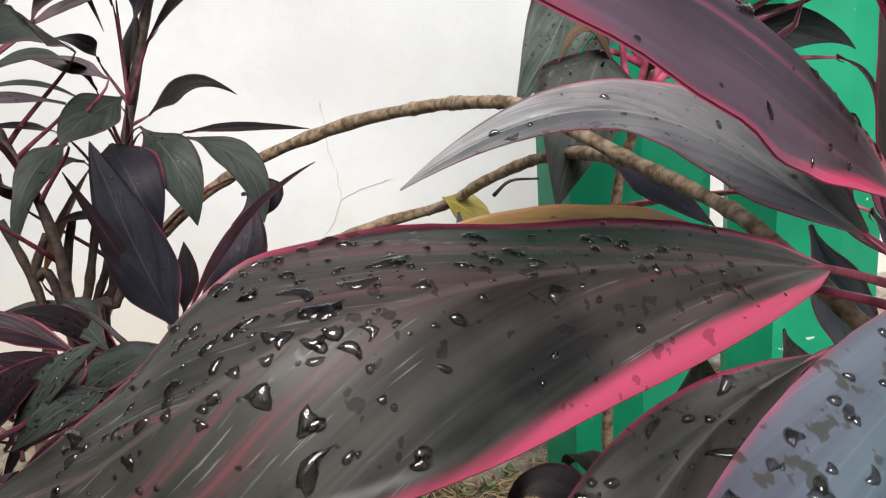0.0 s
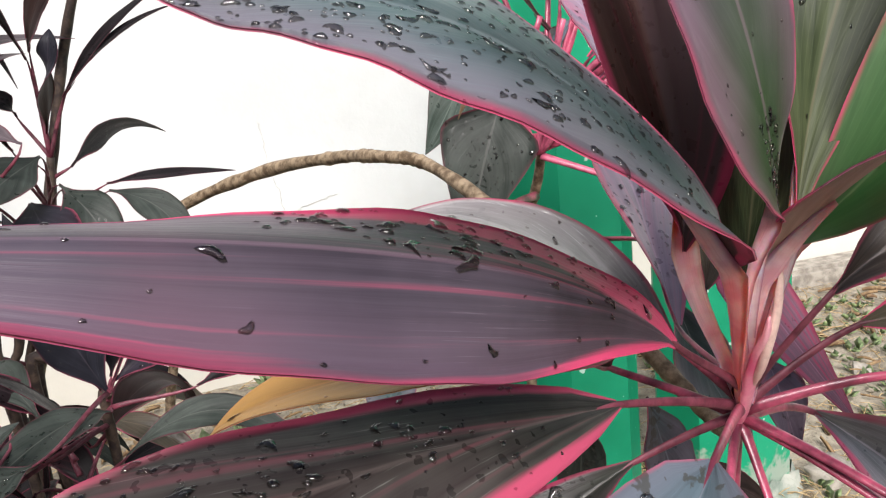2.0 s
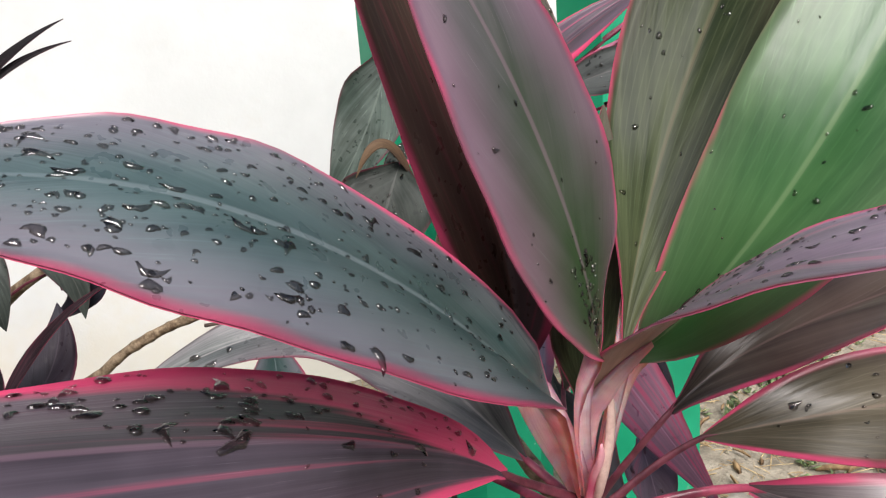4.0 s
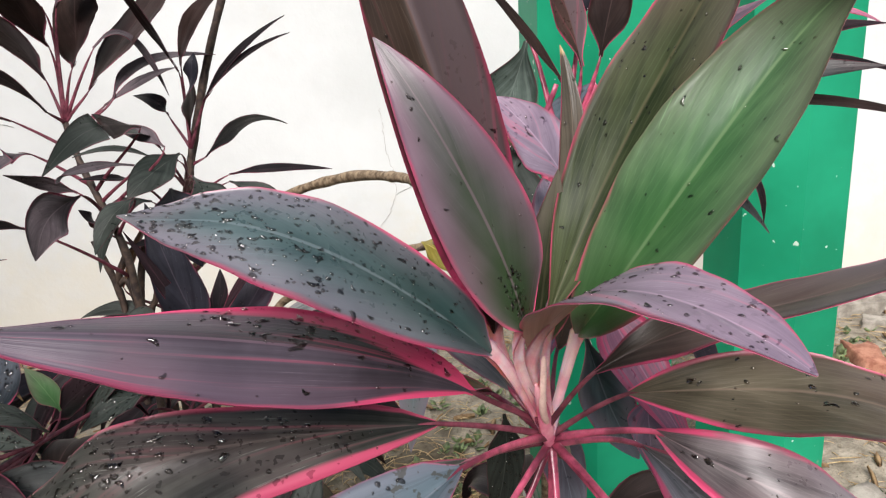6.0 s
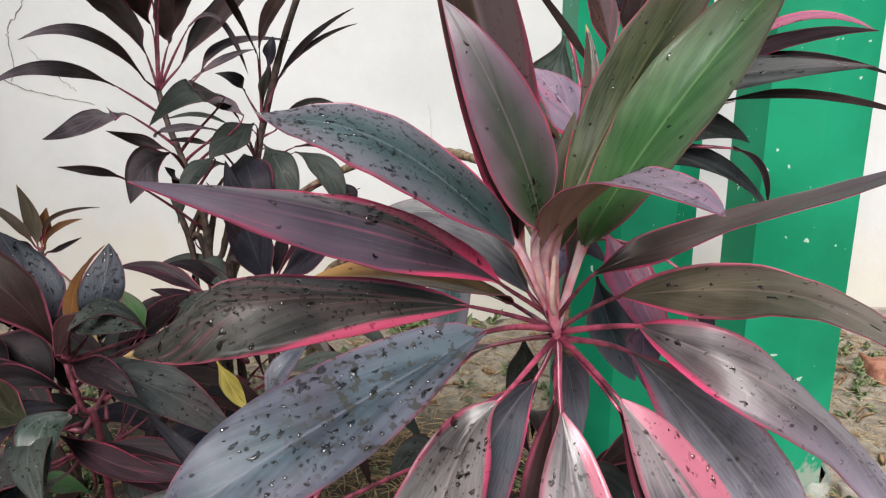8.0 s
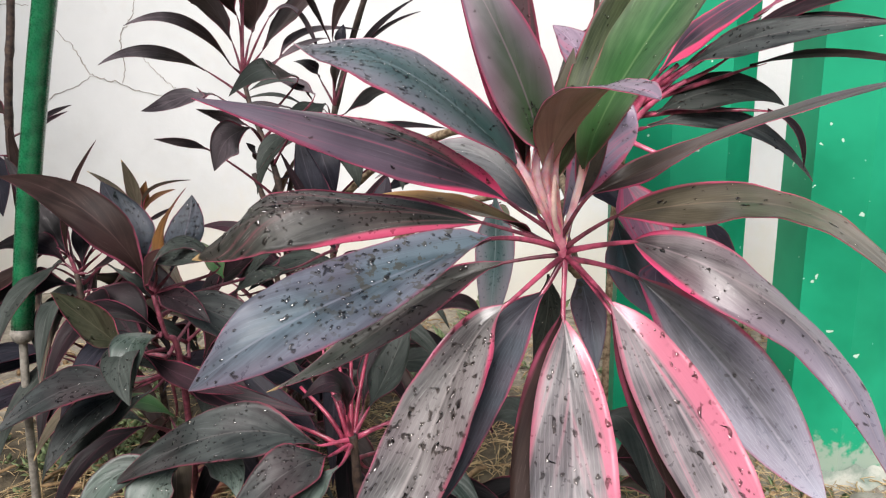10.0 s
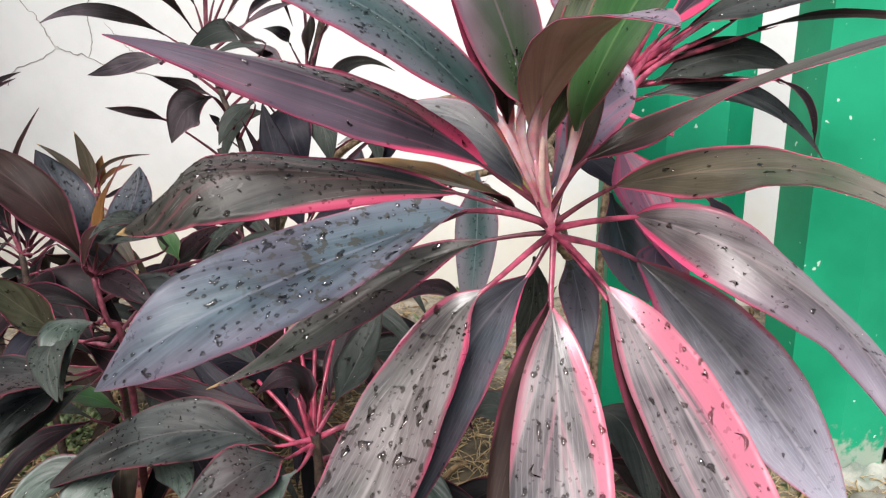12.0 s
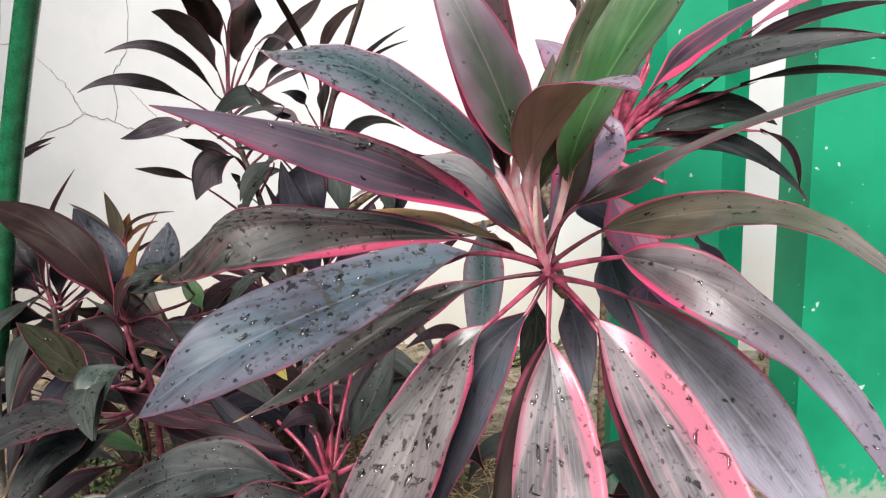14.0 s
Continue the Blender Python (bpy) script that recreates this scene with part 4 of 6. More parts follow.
leaf(main, "ink", (0.001, 0.002, 0.975), (-0.027, -0.023, 0.931), (-0.116, -0.076, 0.860), (-0.109, -0.184, 0.799), (-0.176, -0.233, 0.700), 0.093, (-21, -10, -2), "y", 0.87, 12, 12, label="dark blue-grey hanging leaf", fine=True)
leaf(main, "pinkhalf", (0.001, 0.002, 0.975), (0.000, -0.050, 0.904), (0.015, -0.125, 0.818), (0.013, -0.319, 0.676), (0.023, -0.323, 0.670), 0.111, (20, -2, 7), "y", 0.91, 5, 84, label="grey hanging leaf with one pink half, sheen in its colour", fine=True, bead=1.3)
leaf(main, "pinkband", (0.001, 0.002, 0.975), (0.053, -0.095, 0.943), (0.126, -0.151, 0.864), (0.198, -0.204, 0.699), (0.223, -0.226, 0.690), 0.104, (35, 4, 18), "y", 0.85, 1, 84, label="hanging leaf with a broad pink band", fine=True, bead=1.3)
leaf(main, "under", (0.001, 0.002, 0.975), (-0.002, -0.002, 0.896), (-0.023, -0.102, 0.806), (-0.016, -0.292, 0.671), (-0.003, -0.312, 0.661), 0.096, (15, -7, 2), "y", 0.92, 4, 0, label="narrow dark brown leaf hanging behind another", fine=True, under="under")
leaf(main, "under", (0.001, 0.002, 0.975), (0.054, -0.092, 0.930), (0.106, -0.134, 0.848), (0.177, -0.182, 0.693), (0.202, -0.207, 0.681), 0.083, (33, 2, 17), "y", 0.84, 1, 0, label="narrow dark brown leaf hanging behind another", fine=True, under="under")
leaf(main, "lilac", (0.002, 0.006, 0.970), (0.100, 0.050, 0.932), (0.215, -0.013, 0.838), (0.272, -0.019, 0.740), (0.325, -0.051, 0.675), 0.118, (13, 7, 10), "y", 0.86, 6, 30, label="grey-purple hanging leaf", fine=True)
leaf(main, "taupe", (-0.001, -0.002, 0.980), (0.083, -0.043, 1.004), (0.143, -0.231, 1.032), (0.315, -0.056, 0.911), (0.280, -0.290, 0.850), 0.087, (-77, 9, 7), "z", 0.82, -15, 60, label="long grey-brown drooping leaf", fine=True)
leaf(main, "olive", (-0.002, -0.006, 0.985), (0.064, -0.026, 1.033), (0.203, -0.117, 1.080), (0.264, -0.120, 1.078), (0.298, -0.290, 0.997), 0.095, (-61, 12, 23), "z", 0.82, -1, 45, label="arching olive-brown leaf with pale midrib", fine=True, petiole=DULL_PETIOLE, stout=0.8)
leaf(main, "dusk", (-0.006, -0.016, 1.000), (0.031, -0.039, 1.062), (0.148, 0.002, 1.105), (0.163, -0.192, 1.160), (0.352, -0.070, 1.188), 0.060, (-71, 28, -17), "z", 0.86, 8, 0, label="narrow brown-grey leaf held level", fine=True, petiole=DULL_PETIOLE, stout=0.8)
leaf(main, "pale", (-0.002, -0.006, 0.985), (-0.023, -0.052, 1.082), (-0.011, -0.131, 1.206), (0.050, -0.231, 1.194), (0.071, -0.289, 1.178), 0.085, (172, 44), "y", 0.93, 8, 100, label="curled leaf showing its brown underside", fine=True, under="tan", sheath=0.02, bead=0.8)
leaf(main, "mauvegreen", (-0.002, -0.006, 0.985), (-0.034, -0.071, 1.116), (-0.022, -0.067, 1.124), (-0.071, -0.108, 1.259), (-0.128, -0.073, 1.337), 0.084, (-74, 26, -18), "y", 1.06, -0, 150, label="upright purple-green leaf with pink rim", fine=True, under="mauvegreen", sheath=0.018, bead=0.6, gather=(0.03, 0.38, -0.3, 0.3))
leaf(main, "mauve", (-0.002, -0.006, 0.985), (-0.050, -0.022, 1.095), (-0.035, -0.008, 1.177), (-0.146, -0.008, 1.484), (-0.135, 0.013, 1.452), 0.117, (13, 3, -21), "y", 0.87, 40, 20, label="tall upright purple-grey leaf", fine=True, under="umber", sheath=0.02)
leaf(main, "green", (-0.004, -0.010, 0.990), (0.022, -0.018, 1.088), (0.032, -0.174, 1.209), (0.168, -0.049, 1.333), (0.161, -0.148, 1.355), 0.102, (47, 6, 38), "y", 0.89, 14, 40, label="large upright green leaf", fine=True, under="green", sheath=0.018, bead=0.8)
leaf(main, "sage", (-0.005, -0.013, 0.995), (-0.012, -0.062, 1.119), (0.074, 0.019, 1.287), (0.135, -0.057, 1.378), (0.142, -0.003, 1.408), 0.099, (4, 29, 54), "y", 0.92, 9, 60, label="tall upright grey-green leaf", fine=True, under="sage", sheath=0.016, bead=0.8)
leaf(main, "sage", None, (-0.016, -0.026, 1.066), (-0.014, -0.030, 1.110), (-0.004, -0.026, 1.170), (0.006, -0.020, 1.230), 0.050, (0, 0), "y", 0.80, 8, 0, label="short grey-green inner leaf", under="sage")
leaf(main, "grey", (-0.004, -0.010, 0.990), (-0.034, 0.012, 1.024), (-0.079, 0.105, 1.080), (-0.138, 0.109, 1.141), (-0.276, 0.117, 1.058), 0.068, (51, -16, 57), "z", 0.73, 13, 30, label="arched blue-grey leaf", fine=True, under="grey")
leaf(main, "gold", (0.001, 0.002, 0.975), (-0.048, 0.080, 0.987), (-0.111, 0.009, 1.044), (-0.274, 0.041, 1.052), (-0.319, 0.068, 1.003), 0.071, (8, -2, 23), "z", 0.84, 14, 16, label="withering orange-brown leaf", fine=True)
leaf(main, "pale", (-0.006, -0.016, 1.000), (-0.002, 0.064, 1.015), (0.080, 0.307, 1.147), (0.102, 0.369, 1.139), (0.075, 0.364, 1.143), 0.104, (3, 5, 5), "y", 0.80, 5, 80, label="pale mauve leaf with pink margin", fine=True, bead=1.5)
leaf(main, "olive", (-0.001, -0.002, 0.980), (0.018, 0.061, 1.039), (0.035, 0.073, 1.070), (0.050, 0.078, 1.250), (0.037, 0.130, 1.323), 0.048, (-7, -18), "y", 0.84, 10, 12, label="olive-brown upright leaf", fine=True, petiole=DULL_PETIOLE, stout=0.8)

tall = plant_root(-0.738, 0.930, "tall dark purple cordyline on thin bare canes")
tube("cane", spline([(-0.738, 0.930, 0.080), (-0.741, 0.900, 0.787), (-0.753, 0.900, 0.955), (-0.790, 0.900, 1.077), (-0.824, 0.930, 1.140), (-0.847, 0.950, 1.218)], 8), (0.010, 0.008, 0.007, 0.006), CANE_DARK, tall, "", 8, 1.0, 0.015)
leaf(tall, "ash", (-0.847, 0.950, 1.218), (-0.869, 0.950, 1.307), (-0.872, 0.883, 1.387), (-0.880, 0.831, 1.432), (-0.947, 0.790, 1.439), 0.099, (27, -0, 36), "y", 0.85, 6, petiole=DULL_PETIOLE, under="ash")
leaf(tall, "ash", (-0.847, 0.950, 1.218), (-0.854, 0.900, 1.245), (-0.852, 0.761, 1.347), (-0.885, 0.660, 1.373), (-0.955, 0.600, 1.327), 0.031, (-8, -1, -2), "y", 0.84, 6, petiole=DULL_PETIOLE, under="ash")
leaf(tall, "ash", (-0.829, 0.934, 1.155), (-0.917, 0.879, 1.234), (-0.929, 0.747, 1.275), (-0.959, 0.640, 1.297), (-1.001, 0.560, 1.244), 0.034, (-2, 1, 2), "y", 0.85, 6, petiole=DULL_PETIOLE, under="ash")
leaf(tall, "ash", (-0.797, 0.906, 1.089), (-0.879, 0.850, 1.170), (-0.875, 0.720, 1.195), (-0.875, 0.624, 1.154), (-0.913, 0.561, 1.144), 0.052, (7, 4, 10), "y", 0.85, 7, petiole=DULL_PETIOLE, under="ash")
leaf(tall, "under", (-0.847, 0.950, 1.218), (-0.849, 0.949, 1.373), (-0.870, 0.917, 1.427), (-0.864, 0.884, 1.501), (-0.918, 0.850, 1.509), 0.116, (30, -2, 27), "y", 0.86, 5, petiole=DULL_PETIOLE)
leaf(tall, "under", (-0.847, 0.950, 1.218), (-0.810, 0.949, 1.328), (-0.797, 0.986, 1.362), (-0.832, 1.018, 1.454), (-0.800, 1.049, 1.514), 0.151, (58, 1, -4), "y", 0.89, 1, petiole=DULL_PETIOLE)
leaf(tall, "under", (-0.847, 0.950, 1.218), (-0.784, 0.949, 1.282), (-0.751, 0.984, 1.342), (-0.701, 1.084, 1.436), (-0.669, 1.250, 1.536), 0.125, (58, 5, 9), "y", 0.88, 3, petiole=DULL_PETIOLE)
leaf(tall, "ash", (-0.847, 0.950, 1.218), (-0.819, 0.950, 1.446), (-0.794, 0.933, 1.484), (-0.779, 0.950, 1.527), (-0.773, 1.000, 1.574), 0.084, petiole=DULL_PETIOLE, under="ash")
leaf(tall, "ash", (-0.847, 0.950, 1.218), (-0.847, 0.950, 1.447), (-0.880, 0.867, 1.492), (-0.909, 0.817, 1.500), (-0.934, 0.800, 1.471), 0.051, petiole=DULL_PETIOLE, under="ash")
leaf(tall, "wet", (-0.790, 0.900, 1.077), (-0.654, 0.851, 1.209), (-0.660, 0.701, 1.235), (-0.644, 0.582, 1.245), (-0.676, 0.499, 1.173), 0.056, (48, 3, 34), "y", 0.87, 5, petiole=DULL_PETIOLE)
leaf(tall, "ash", (-0.775, 0.900, 1.028), (-0.614, 0.850, 1.166), (-0.664, 0.900, 1.190), (-0.705, 0.917, 1.203), (-0.736, 0.900, 1.206), 0.040, petiole=DULL_PETIOLE, under="ash")
leaf(tall, "ash", (-0.783, 0.900, 1.052), (-0.680, 0.850, 1.134), (-0.736, 0.783, 1.161), (-0.771, 0.717, 1.137), (-0.738, 0.652, 1.138), 0.021, (-36, -1, -37), "y", 0.85, 6, petiole=DULL_PETIOLE, under="ash")
leaf(tall, "ash", (-0.768, 0.900, 1.004), (-0.764, 0.781, 1.093), (-0.800, 0.711, 1.076), (-0.788, 0.674, 1.063), (-0.811, 0.670, 0.998), 0.089, (41, 5, 51), "y", 0.84, 6, petiole=DULL_PETIOLE)
leaf(tall, "ash", (-0.749, 0.900, 0.888), (-0.856, 0.751, 1.038), (-0.895, 0.718, 1.067), (-0.930, 0.698, 1.066), (-0.969, 0.690, 1.073), 0.031, (26, 1, 43), "y", 0.84, 5, petiole=DULL_PETIOLE, under="ash")
leaf(tall, "wet", (-0.761, 0.900, 0.979), (-0.672, 0.800, 1.077), (-0.693, 0.760, 1.069), (-0.712, 0.733, 1.040), (-0.728, 0.720, 0.989), 0.056, petiole=DULL_PETIOLE)
leaf(tall, "ash", (-0.775, 0.900, 1.028), (-0.777, 0.801, 1.095), (-0.817, 0.801, 1.117), (-0.863, 0.801, 1.121), (-0.912, 0.801, 1.138), 0.044, (28, 0, 46), "y", 0.85, 5, petiole=DULL_PETIOLE, under="ash")
leaf(tall, "ash", (-0.838, 0.942, 1.187), (-0.739, 0.950, 1.261), (-0.742, 1.017, 1.329), (-0.686, 1.083, 1.355), (-0.571, 1.150, 1.339), 0.040, petiole=DULL_PETIOLE, under="ash")
leaf(tall, "ash", (-0.838, 0.942, 1.187), (-0.760, 0.950, 1.248), (-0.699, 0.967, 1.291), (-0.661, 1.017, 1.314), (-0.646, 1.100, 1.316), 0.031, petiole=DULL_PETIOLE, under="ash")
leaf(tall, "ash", (-0.847, 0.950, 1.218), (-0.760, 0.950, 1.364), (-0.719, 0.983, 1.426), (-0.685, 1.017, 1.390), (-0.658, 1.050, 1.255), 0.024, petiole=DULL_PETIOLE, under="ash")

narrow = plant_root(-0.807, 1.150, "dark cordyline with narrow drooping leaves near the wall")
tube("cane", spline([(-0.807, 1.150, 0.080), (-0.790, 1.120, 0.650), (-0.733, 1.120, 0.842), (-0.671, 1.120, 1.026), (-0.651, 1.120, 1.129)], 8), (0.010, 0.008, 0.007, 0.006), CANE_DARK, narrow, "", 8, 1.0, 0.015)
tube("cane", spline([(-0.622, 1.150, 0.080), (-0.522, 1.100, 0.653), (-0.423, 1.080, 0.773), (-0.326, 1.040, 0.837), (-0.225, 0.980, 0.881), (-0.111, 0.880, 0.922), (-0.067, 0.780, 0.968), (-0.020, 0.680, 1.006), (-0.001, 0.550, 1.028), (-0.007, 0.370, 1.034)], 10), (0.010, 0.009, 0.008), CANE, narrow, "ringed brown cane leaning over", 8, 1.0, 0.017)
tube("twig", spline([(-0.143, 0.860, 0.912), (-0.114, 0.850, 0.927), (-0.083, 0.840, 0.915), (-0.073, 0.830, 0.889)], 5), (0.0035, 0.0025, 0.0018), CANE_DARK, narrow, "", 6)
tube("twig", spline([(-0.233, 0.930, 0.870), (-0.193, 0.920, 0.874), (-0.154, 0.900, 0.887)], 5), (0.0035, 0.0025, 0.0018), CANE_DARK, narrow, "", 6)
tube("twig", spline([(-0.047, 0.780, 0.946), (-0.020, 0.770, 0.969), (0.024, 0.760, 0.970)], 5), (0.0035, 0.0025, 0.0018), CANE_DARK, narrow, "", 6)
tube("cane", spline([(-0.733, 1.120, 0.842), (-0.631, 1.140, 1.201), (-0.581, 1.150, 1.357), (-0.512, 1.150, 1.536), (-0.480, 1.150, 1.694)], 10), (0.010, 0.009, 0.008), CANE_DARK, narrow, "bare ringed cane growing upward", 8, 1.0, 0.02)
tube("cane", spline([(-0.862, 1.000, 0.950), (-0.836, 1.000, 0.868), (-0.822, 1.000, 0.794), (-0.820, 1.000, 0.687), (-0.790, 1.030, 0.080)], 6), (0.007, 0.008, 0.008), CANE_DARK, narrow, "", 8, 1.0, 0.016)
tube("cane", spline([(-0.747, 1.000, 0.944), (-0.770, 1.000, 0.860), (-0.782, 1.000, 0.768), (-0.774, 1.000, 0.658), (-0.744, 1.030, 0.080)], 6), (0.007, 0.008, 0.008), CANE_DARK, narrow, "", 8, 1.0, 0.016)
tube("cane", spline([(-0.793, 1.000, 0.919), (-0.823, 1.000, 0.846), (-0.789, 1.000, 0.784), (-0.759, 1.030, 0.080)], 6), (0.007, 0.008, 0.008), CANE_DARK, narrow, "", 8, 1.0, 0.016)
tube("cane", spline([(-0.674, 1.000, 0.829), (-0.701, 1.000, 0.779), (-0.731, 1.000, 0.729), (-0.701, 1.030, 0.080)], 6), (0.007, 0.008, 0.008), CANE_DARK, narrow, "", 8, 1.0, 0.016)
tube("cane", spline([(-0.768, 1.030, 0.080), (-0.768, 1.000, 0.693), (-0.741, 1.000, 0.814), (-0.709, 1.000, 0.931)], 6), (0.009, 0.008, 0.007), CANE_DARK, narrow, "", 8, 1.0, 0.016)
tube("cane", spline([(-0.742, 1.080, 0.080), (-0.742, 1.050, 0.675), (-0.715, 1.050, 0.799), (-0.683, 1.050, 0.919)], 6), (0.009, 0.008, 0.007), CANE_DARK, narrow, "", 8, 1.0, 0.016)
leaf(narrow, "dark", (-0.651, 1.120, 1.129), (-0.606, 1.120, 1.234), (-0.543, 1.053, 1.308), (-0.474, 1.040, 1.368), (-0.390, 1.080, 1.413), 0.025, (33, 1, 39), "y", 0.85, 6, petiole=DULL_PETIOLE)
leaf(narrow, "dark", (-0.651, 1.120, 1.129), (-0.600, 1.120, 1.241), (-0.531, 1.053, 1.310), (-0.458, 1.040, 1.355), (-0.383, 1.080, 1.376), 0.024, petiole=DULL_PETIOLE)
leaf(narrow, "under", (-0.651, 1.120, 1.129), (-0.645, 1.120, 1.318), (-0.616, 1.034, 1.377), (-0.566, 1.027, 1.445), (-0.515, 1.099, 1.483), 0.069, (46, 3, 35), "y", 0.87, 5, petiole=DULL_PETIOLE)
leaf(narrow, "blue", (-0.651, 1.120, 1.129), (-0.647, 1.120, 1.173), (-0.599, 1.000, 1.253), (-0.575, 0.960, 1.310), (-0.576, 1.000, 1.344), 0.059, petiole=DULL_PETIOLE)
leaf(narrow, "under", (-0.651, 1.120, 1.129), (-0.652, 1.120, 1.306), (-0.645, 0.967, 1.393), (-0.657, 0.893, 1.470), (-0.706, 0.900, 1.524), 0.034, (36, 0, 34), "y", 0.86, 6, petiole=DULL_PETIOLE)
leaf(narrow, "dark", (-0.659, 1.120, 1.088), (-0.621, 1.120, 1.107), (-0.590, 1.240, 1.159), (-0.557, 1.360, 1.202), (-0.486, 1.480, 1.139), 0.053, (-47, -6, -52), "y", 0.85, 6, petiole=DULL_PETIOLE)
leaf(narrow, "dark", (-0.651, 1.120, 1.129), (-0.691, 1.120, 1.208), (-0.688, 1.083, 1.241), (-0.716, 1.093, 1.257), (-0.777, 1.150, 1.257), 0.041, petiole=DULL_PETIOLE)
leaf(narrow, "wet", (-0.671, 1.120, 1.026), (-0.621, 0.950, 1.140), (-0.637, 0.867, 1.127), (-0.666, 0.817, 1.104), (-0.683, 0.800, 1.077), 0.071, (-5, -2, -2), "y", 0.87, 6, petiole=DULL_PETIOLE)
leaf(narrow, "blue", (-0.696, 1.120, 0.952), (-0.652, 0.950, 1.066), (-0.616, 0.850, 1.049), (-0.591, 0.817, 0.998), (-0.576, 0.850, 0.915), 0.107, petiole=DULL_PETIOLE)
leaf(narrow, "wet", (-0.696, 1.120, 0.952), (-0.603, 0.950, 1.091), (-0.552, 0.900, 1.055), (-0.518, 0.883, 1.009), (-0.524, 0.900, 0.936), 0.058, (40, 1, 34), "y", 0.88, 6, petiole=DULL_PETIOLE)
leaf(narrow, "blue", (-0.756, 1.120, 0.765), (-0.442, 1.000, 0.990), (-0.404, 1.000, 0.960), (-0.418, 1.000, 0.931), (-0.483, 1.000, 0.904), 0.079, petiole=DULL_PETIOLE)
leaf(narrow, "dark", (-0.683, 1.120, 0.989), (-0.550, 1.050, 1.073), (-0.491, 1.093, 1.079), (-0.416, 1.117, 1.074), (-0.325, 1.120, 1.061), 0.030, petiole=DULL_PETIOLE)
leaf(narrow, "wet", (-0.708, 1.120, 0.915), (-0.539, 1.000, 1.065), (-0.452, 0.950, 1.052), (-0.413, 0.933, 1.000), (-0.421, 0.950, 0.910), 0.069, petiole=DULL_PETIOLE)
leaf(narrow, "wet", (-0.696, 1.120, 0.952), (-0.601, 0.950, 1.082), (-0.550, 0.880, 1.065), (-0.523, 0.857, 1.014), (-0.522, 0.880, 0.927), 0.084, petiole=DULL_PETIOLE)
leaf(narrow, "wet", (-0.683, 1.120, 0.989), (-0.626, 0.950, 1.125), (-0.658, 0.907, 1.129), (-0.685, 0.883, 1.112), (-0.706, 0.880, 1.075), 0.068, petiole=DULL_PETIOLE)
leaf(narrow, "yellow", None, (-0.120, 0.840, 0.942), (-0.089, 0.833, 0.930), (-0.059, 0.827, 0.903), (-0.027, 0.820, 0.860), 0.071, under="yellow", petiole=DULL_PETIOLE)
leaf(narrow, "greygreen", None, (-0.178, 0.880, 0.881), (-0.156, 0.873, 0.875), (-0.142, 0.867, 0.858), (-0.136, 0.860, 0.832), 0.047, petiole=DULL_PETIOLE)
leaf(narrow, "wet", (-0.708, 1.120, 0.915), (-0.697, 0.950, 1.040), (-0.744, 0.907, 1.064), (-0.780, 0.883, 1.020), (-0.803, 0.880, 0.908), 0.055, petiole=DULL_PETIOLE)
leaf(narrow, "orange", (-0.767, 1.120, 0.727), (-0.815, 1.000, 0.834), (-0.785, 0.990, 0.901), (-0.743, 0.973, 0.967), (-0.689, 0.950, 1.032), 0.032, under="orange", petiole=DULL_PETIOLE)
leaf(narrow, "dark", (-0.733, 1.120, 0.842), (-0.677, 0.980, 0.930), (-0.696, 0.960, 0.955), (-0.723, 0.940, 0.959), (-0.756, 0.920, 0.942), 0.026, petiole=DULL_PETIOLE)
leaf(narrow, "wet", (-0.671, 1.120, 1.026), (-0.660, 0.950, 1.154), (-0.663, 0.867, 1.214), (-0.697, 0.817, 1.222), (-0.765, 0.800, 1.181), 0.047, petiole=DULL_PETIOLE)
leaf(narrow, "wet", (-0.671, 1.120, 1.026), (-0.673, 0.950, 1.130), (-0.700, 0.900, 1.168), (-0.737, 0.857, 1.178), (-0.784, 0.820, 1.161), 0.024, petiole=DULL_PETIOLE)
leaf(narrow, "dark", (-0.696, 1.120, 0.952), (-0.723, 0.950, 1.088), (-0.736, 0.907, 1.104), (-0.765, 0.883, 1.111), (-0.810, 0.880, 1.108), 0.024, petiole=DULL_PETIOLE)
leaf(narrow, "dark", (-0.733, 1.120, 0.842), (-0.811, 0.950, 0.982), (-0.797, 0.907, 1.005), (-0.801, 0.883, 1.027), (-0.822, 0.880, 1.046), 0.038, petiole=DULL_PETIOLE)
leaf(narrow, "wet", (-0.790, 1.120, 0.650), (-0.737, 1.000, 0.699), (-0.775, 1.000, 0.781), (-0.838, 1.000, 0.803), (-0.927, 1.000, 0.766), 0.056, petiole=DULL_PETIOLE)

low = plant_root(-0.556, 0.763, "low cordyline with broad dark upright leaves")
tube("cane", spline([(-0.556, 0.763, 0.080), (-0.553, 0.730, 0.734), (-0.542, 0.720, 0.798)], 8), (0.010, 0.008, 0.007, 0.006), CANE_DARK, low, "", 8, 1.0, 0.015)
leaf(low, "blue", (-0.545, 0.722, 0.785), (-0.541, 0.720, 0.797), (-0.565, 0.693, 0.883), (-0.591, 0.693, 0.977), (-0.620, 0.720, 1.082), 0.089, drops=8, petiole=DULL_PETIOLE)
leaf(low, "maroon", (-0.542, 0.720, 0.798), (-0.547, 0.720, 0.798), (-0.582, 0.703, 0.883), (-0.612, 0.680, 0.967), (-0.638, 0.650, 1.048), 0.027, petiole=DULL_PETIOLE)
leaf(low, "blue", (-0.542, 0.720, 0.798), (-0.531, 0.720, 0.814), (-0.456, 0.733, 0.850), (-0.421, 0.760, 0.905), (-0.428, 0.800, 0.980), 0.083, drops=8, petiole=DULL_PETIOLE)
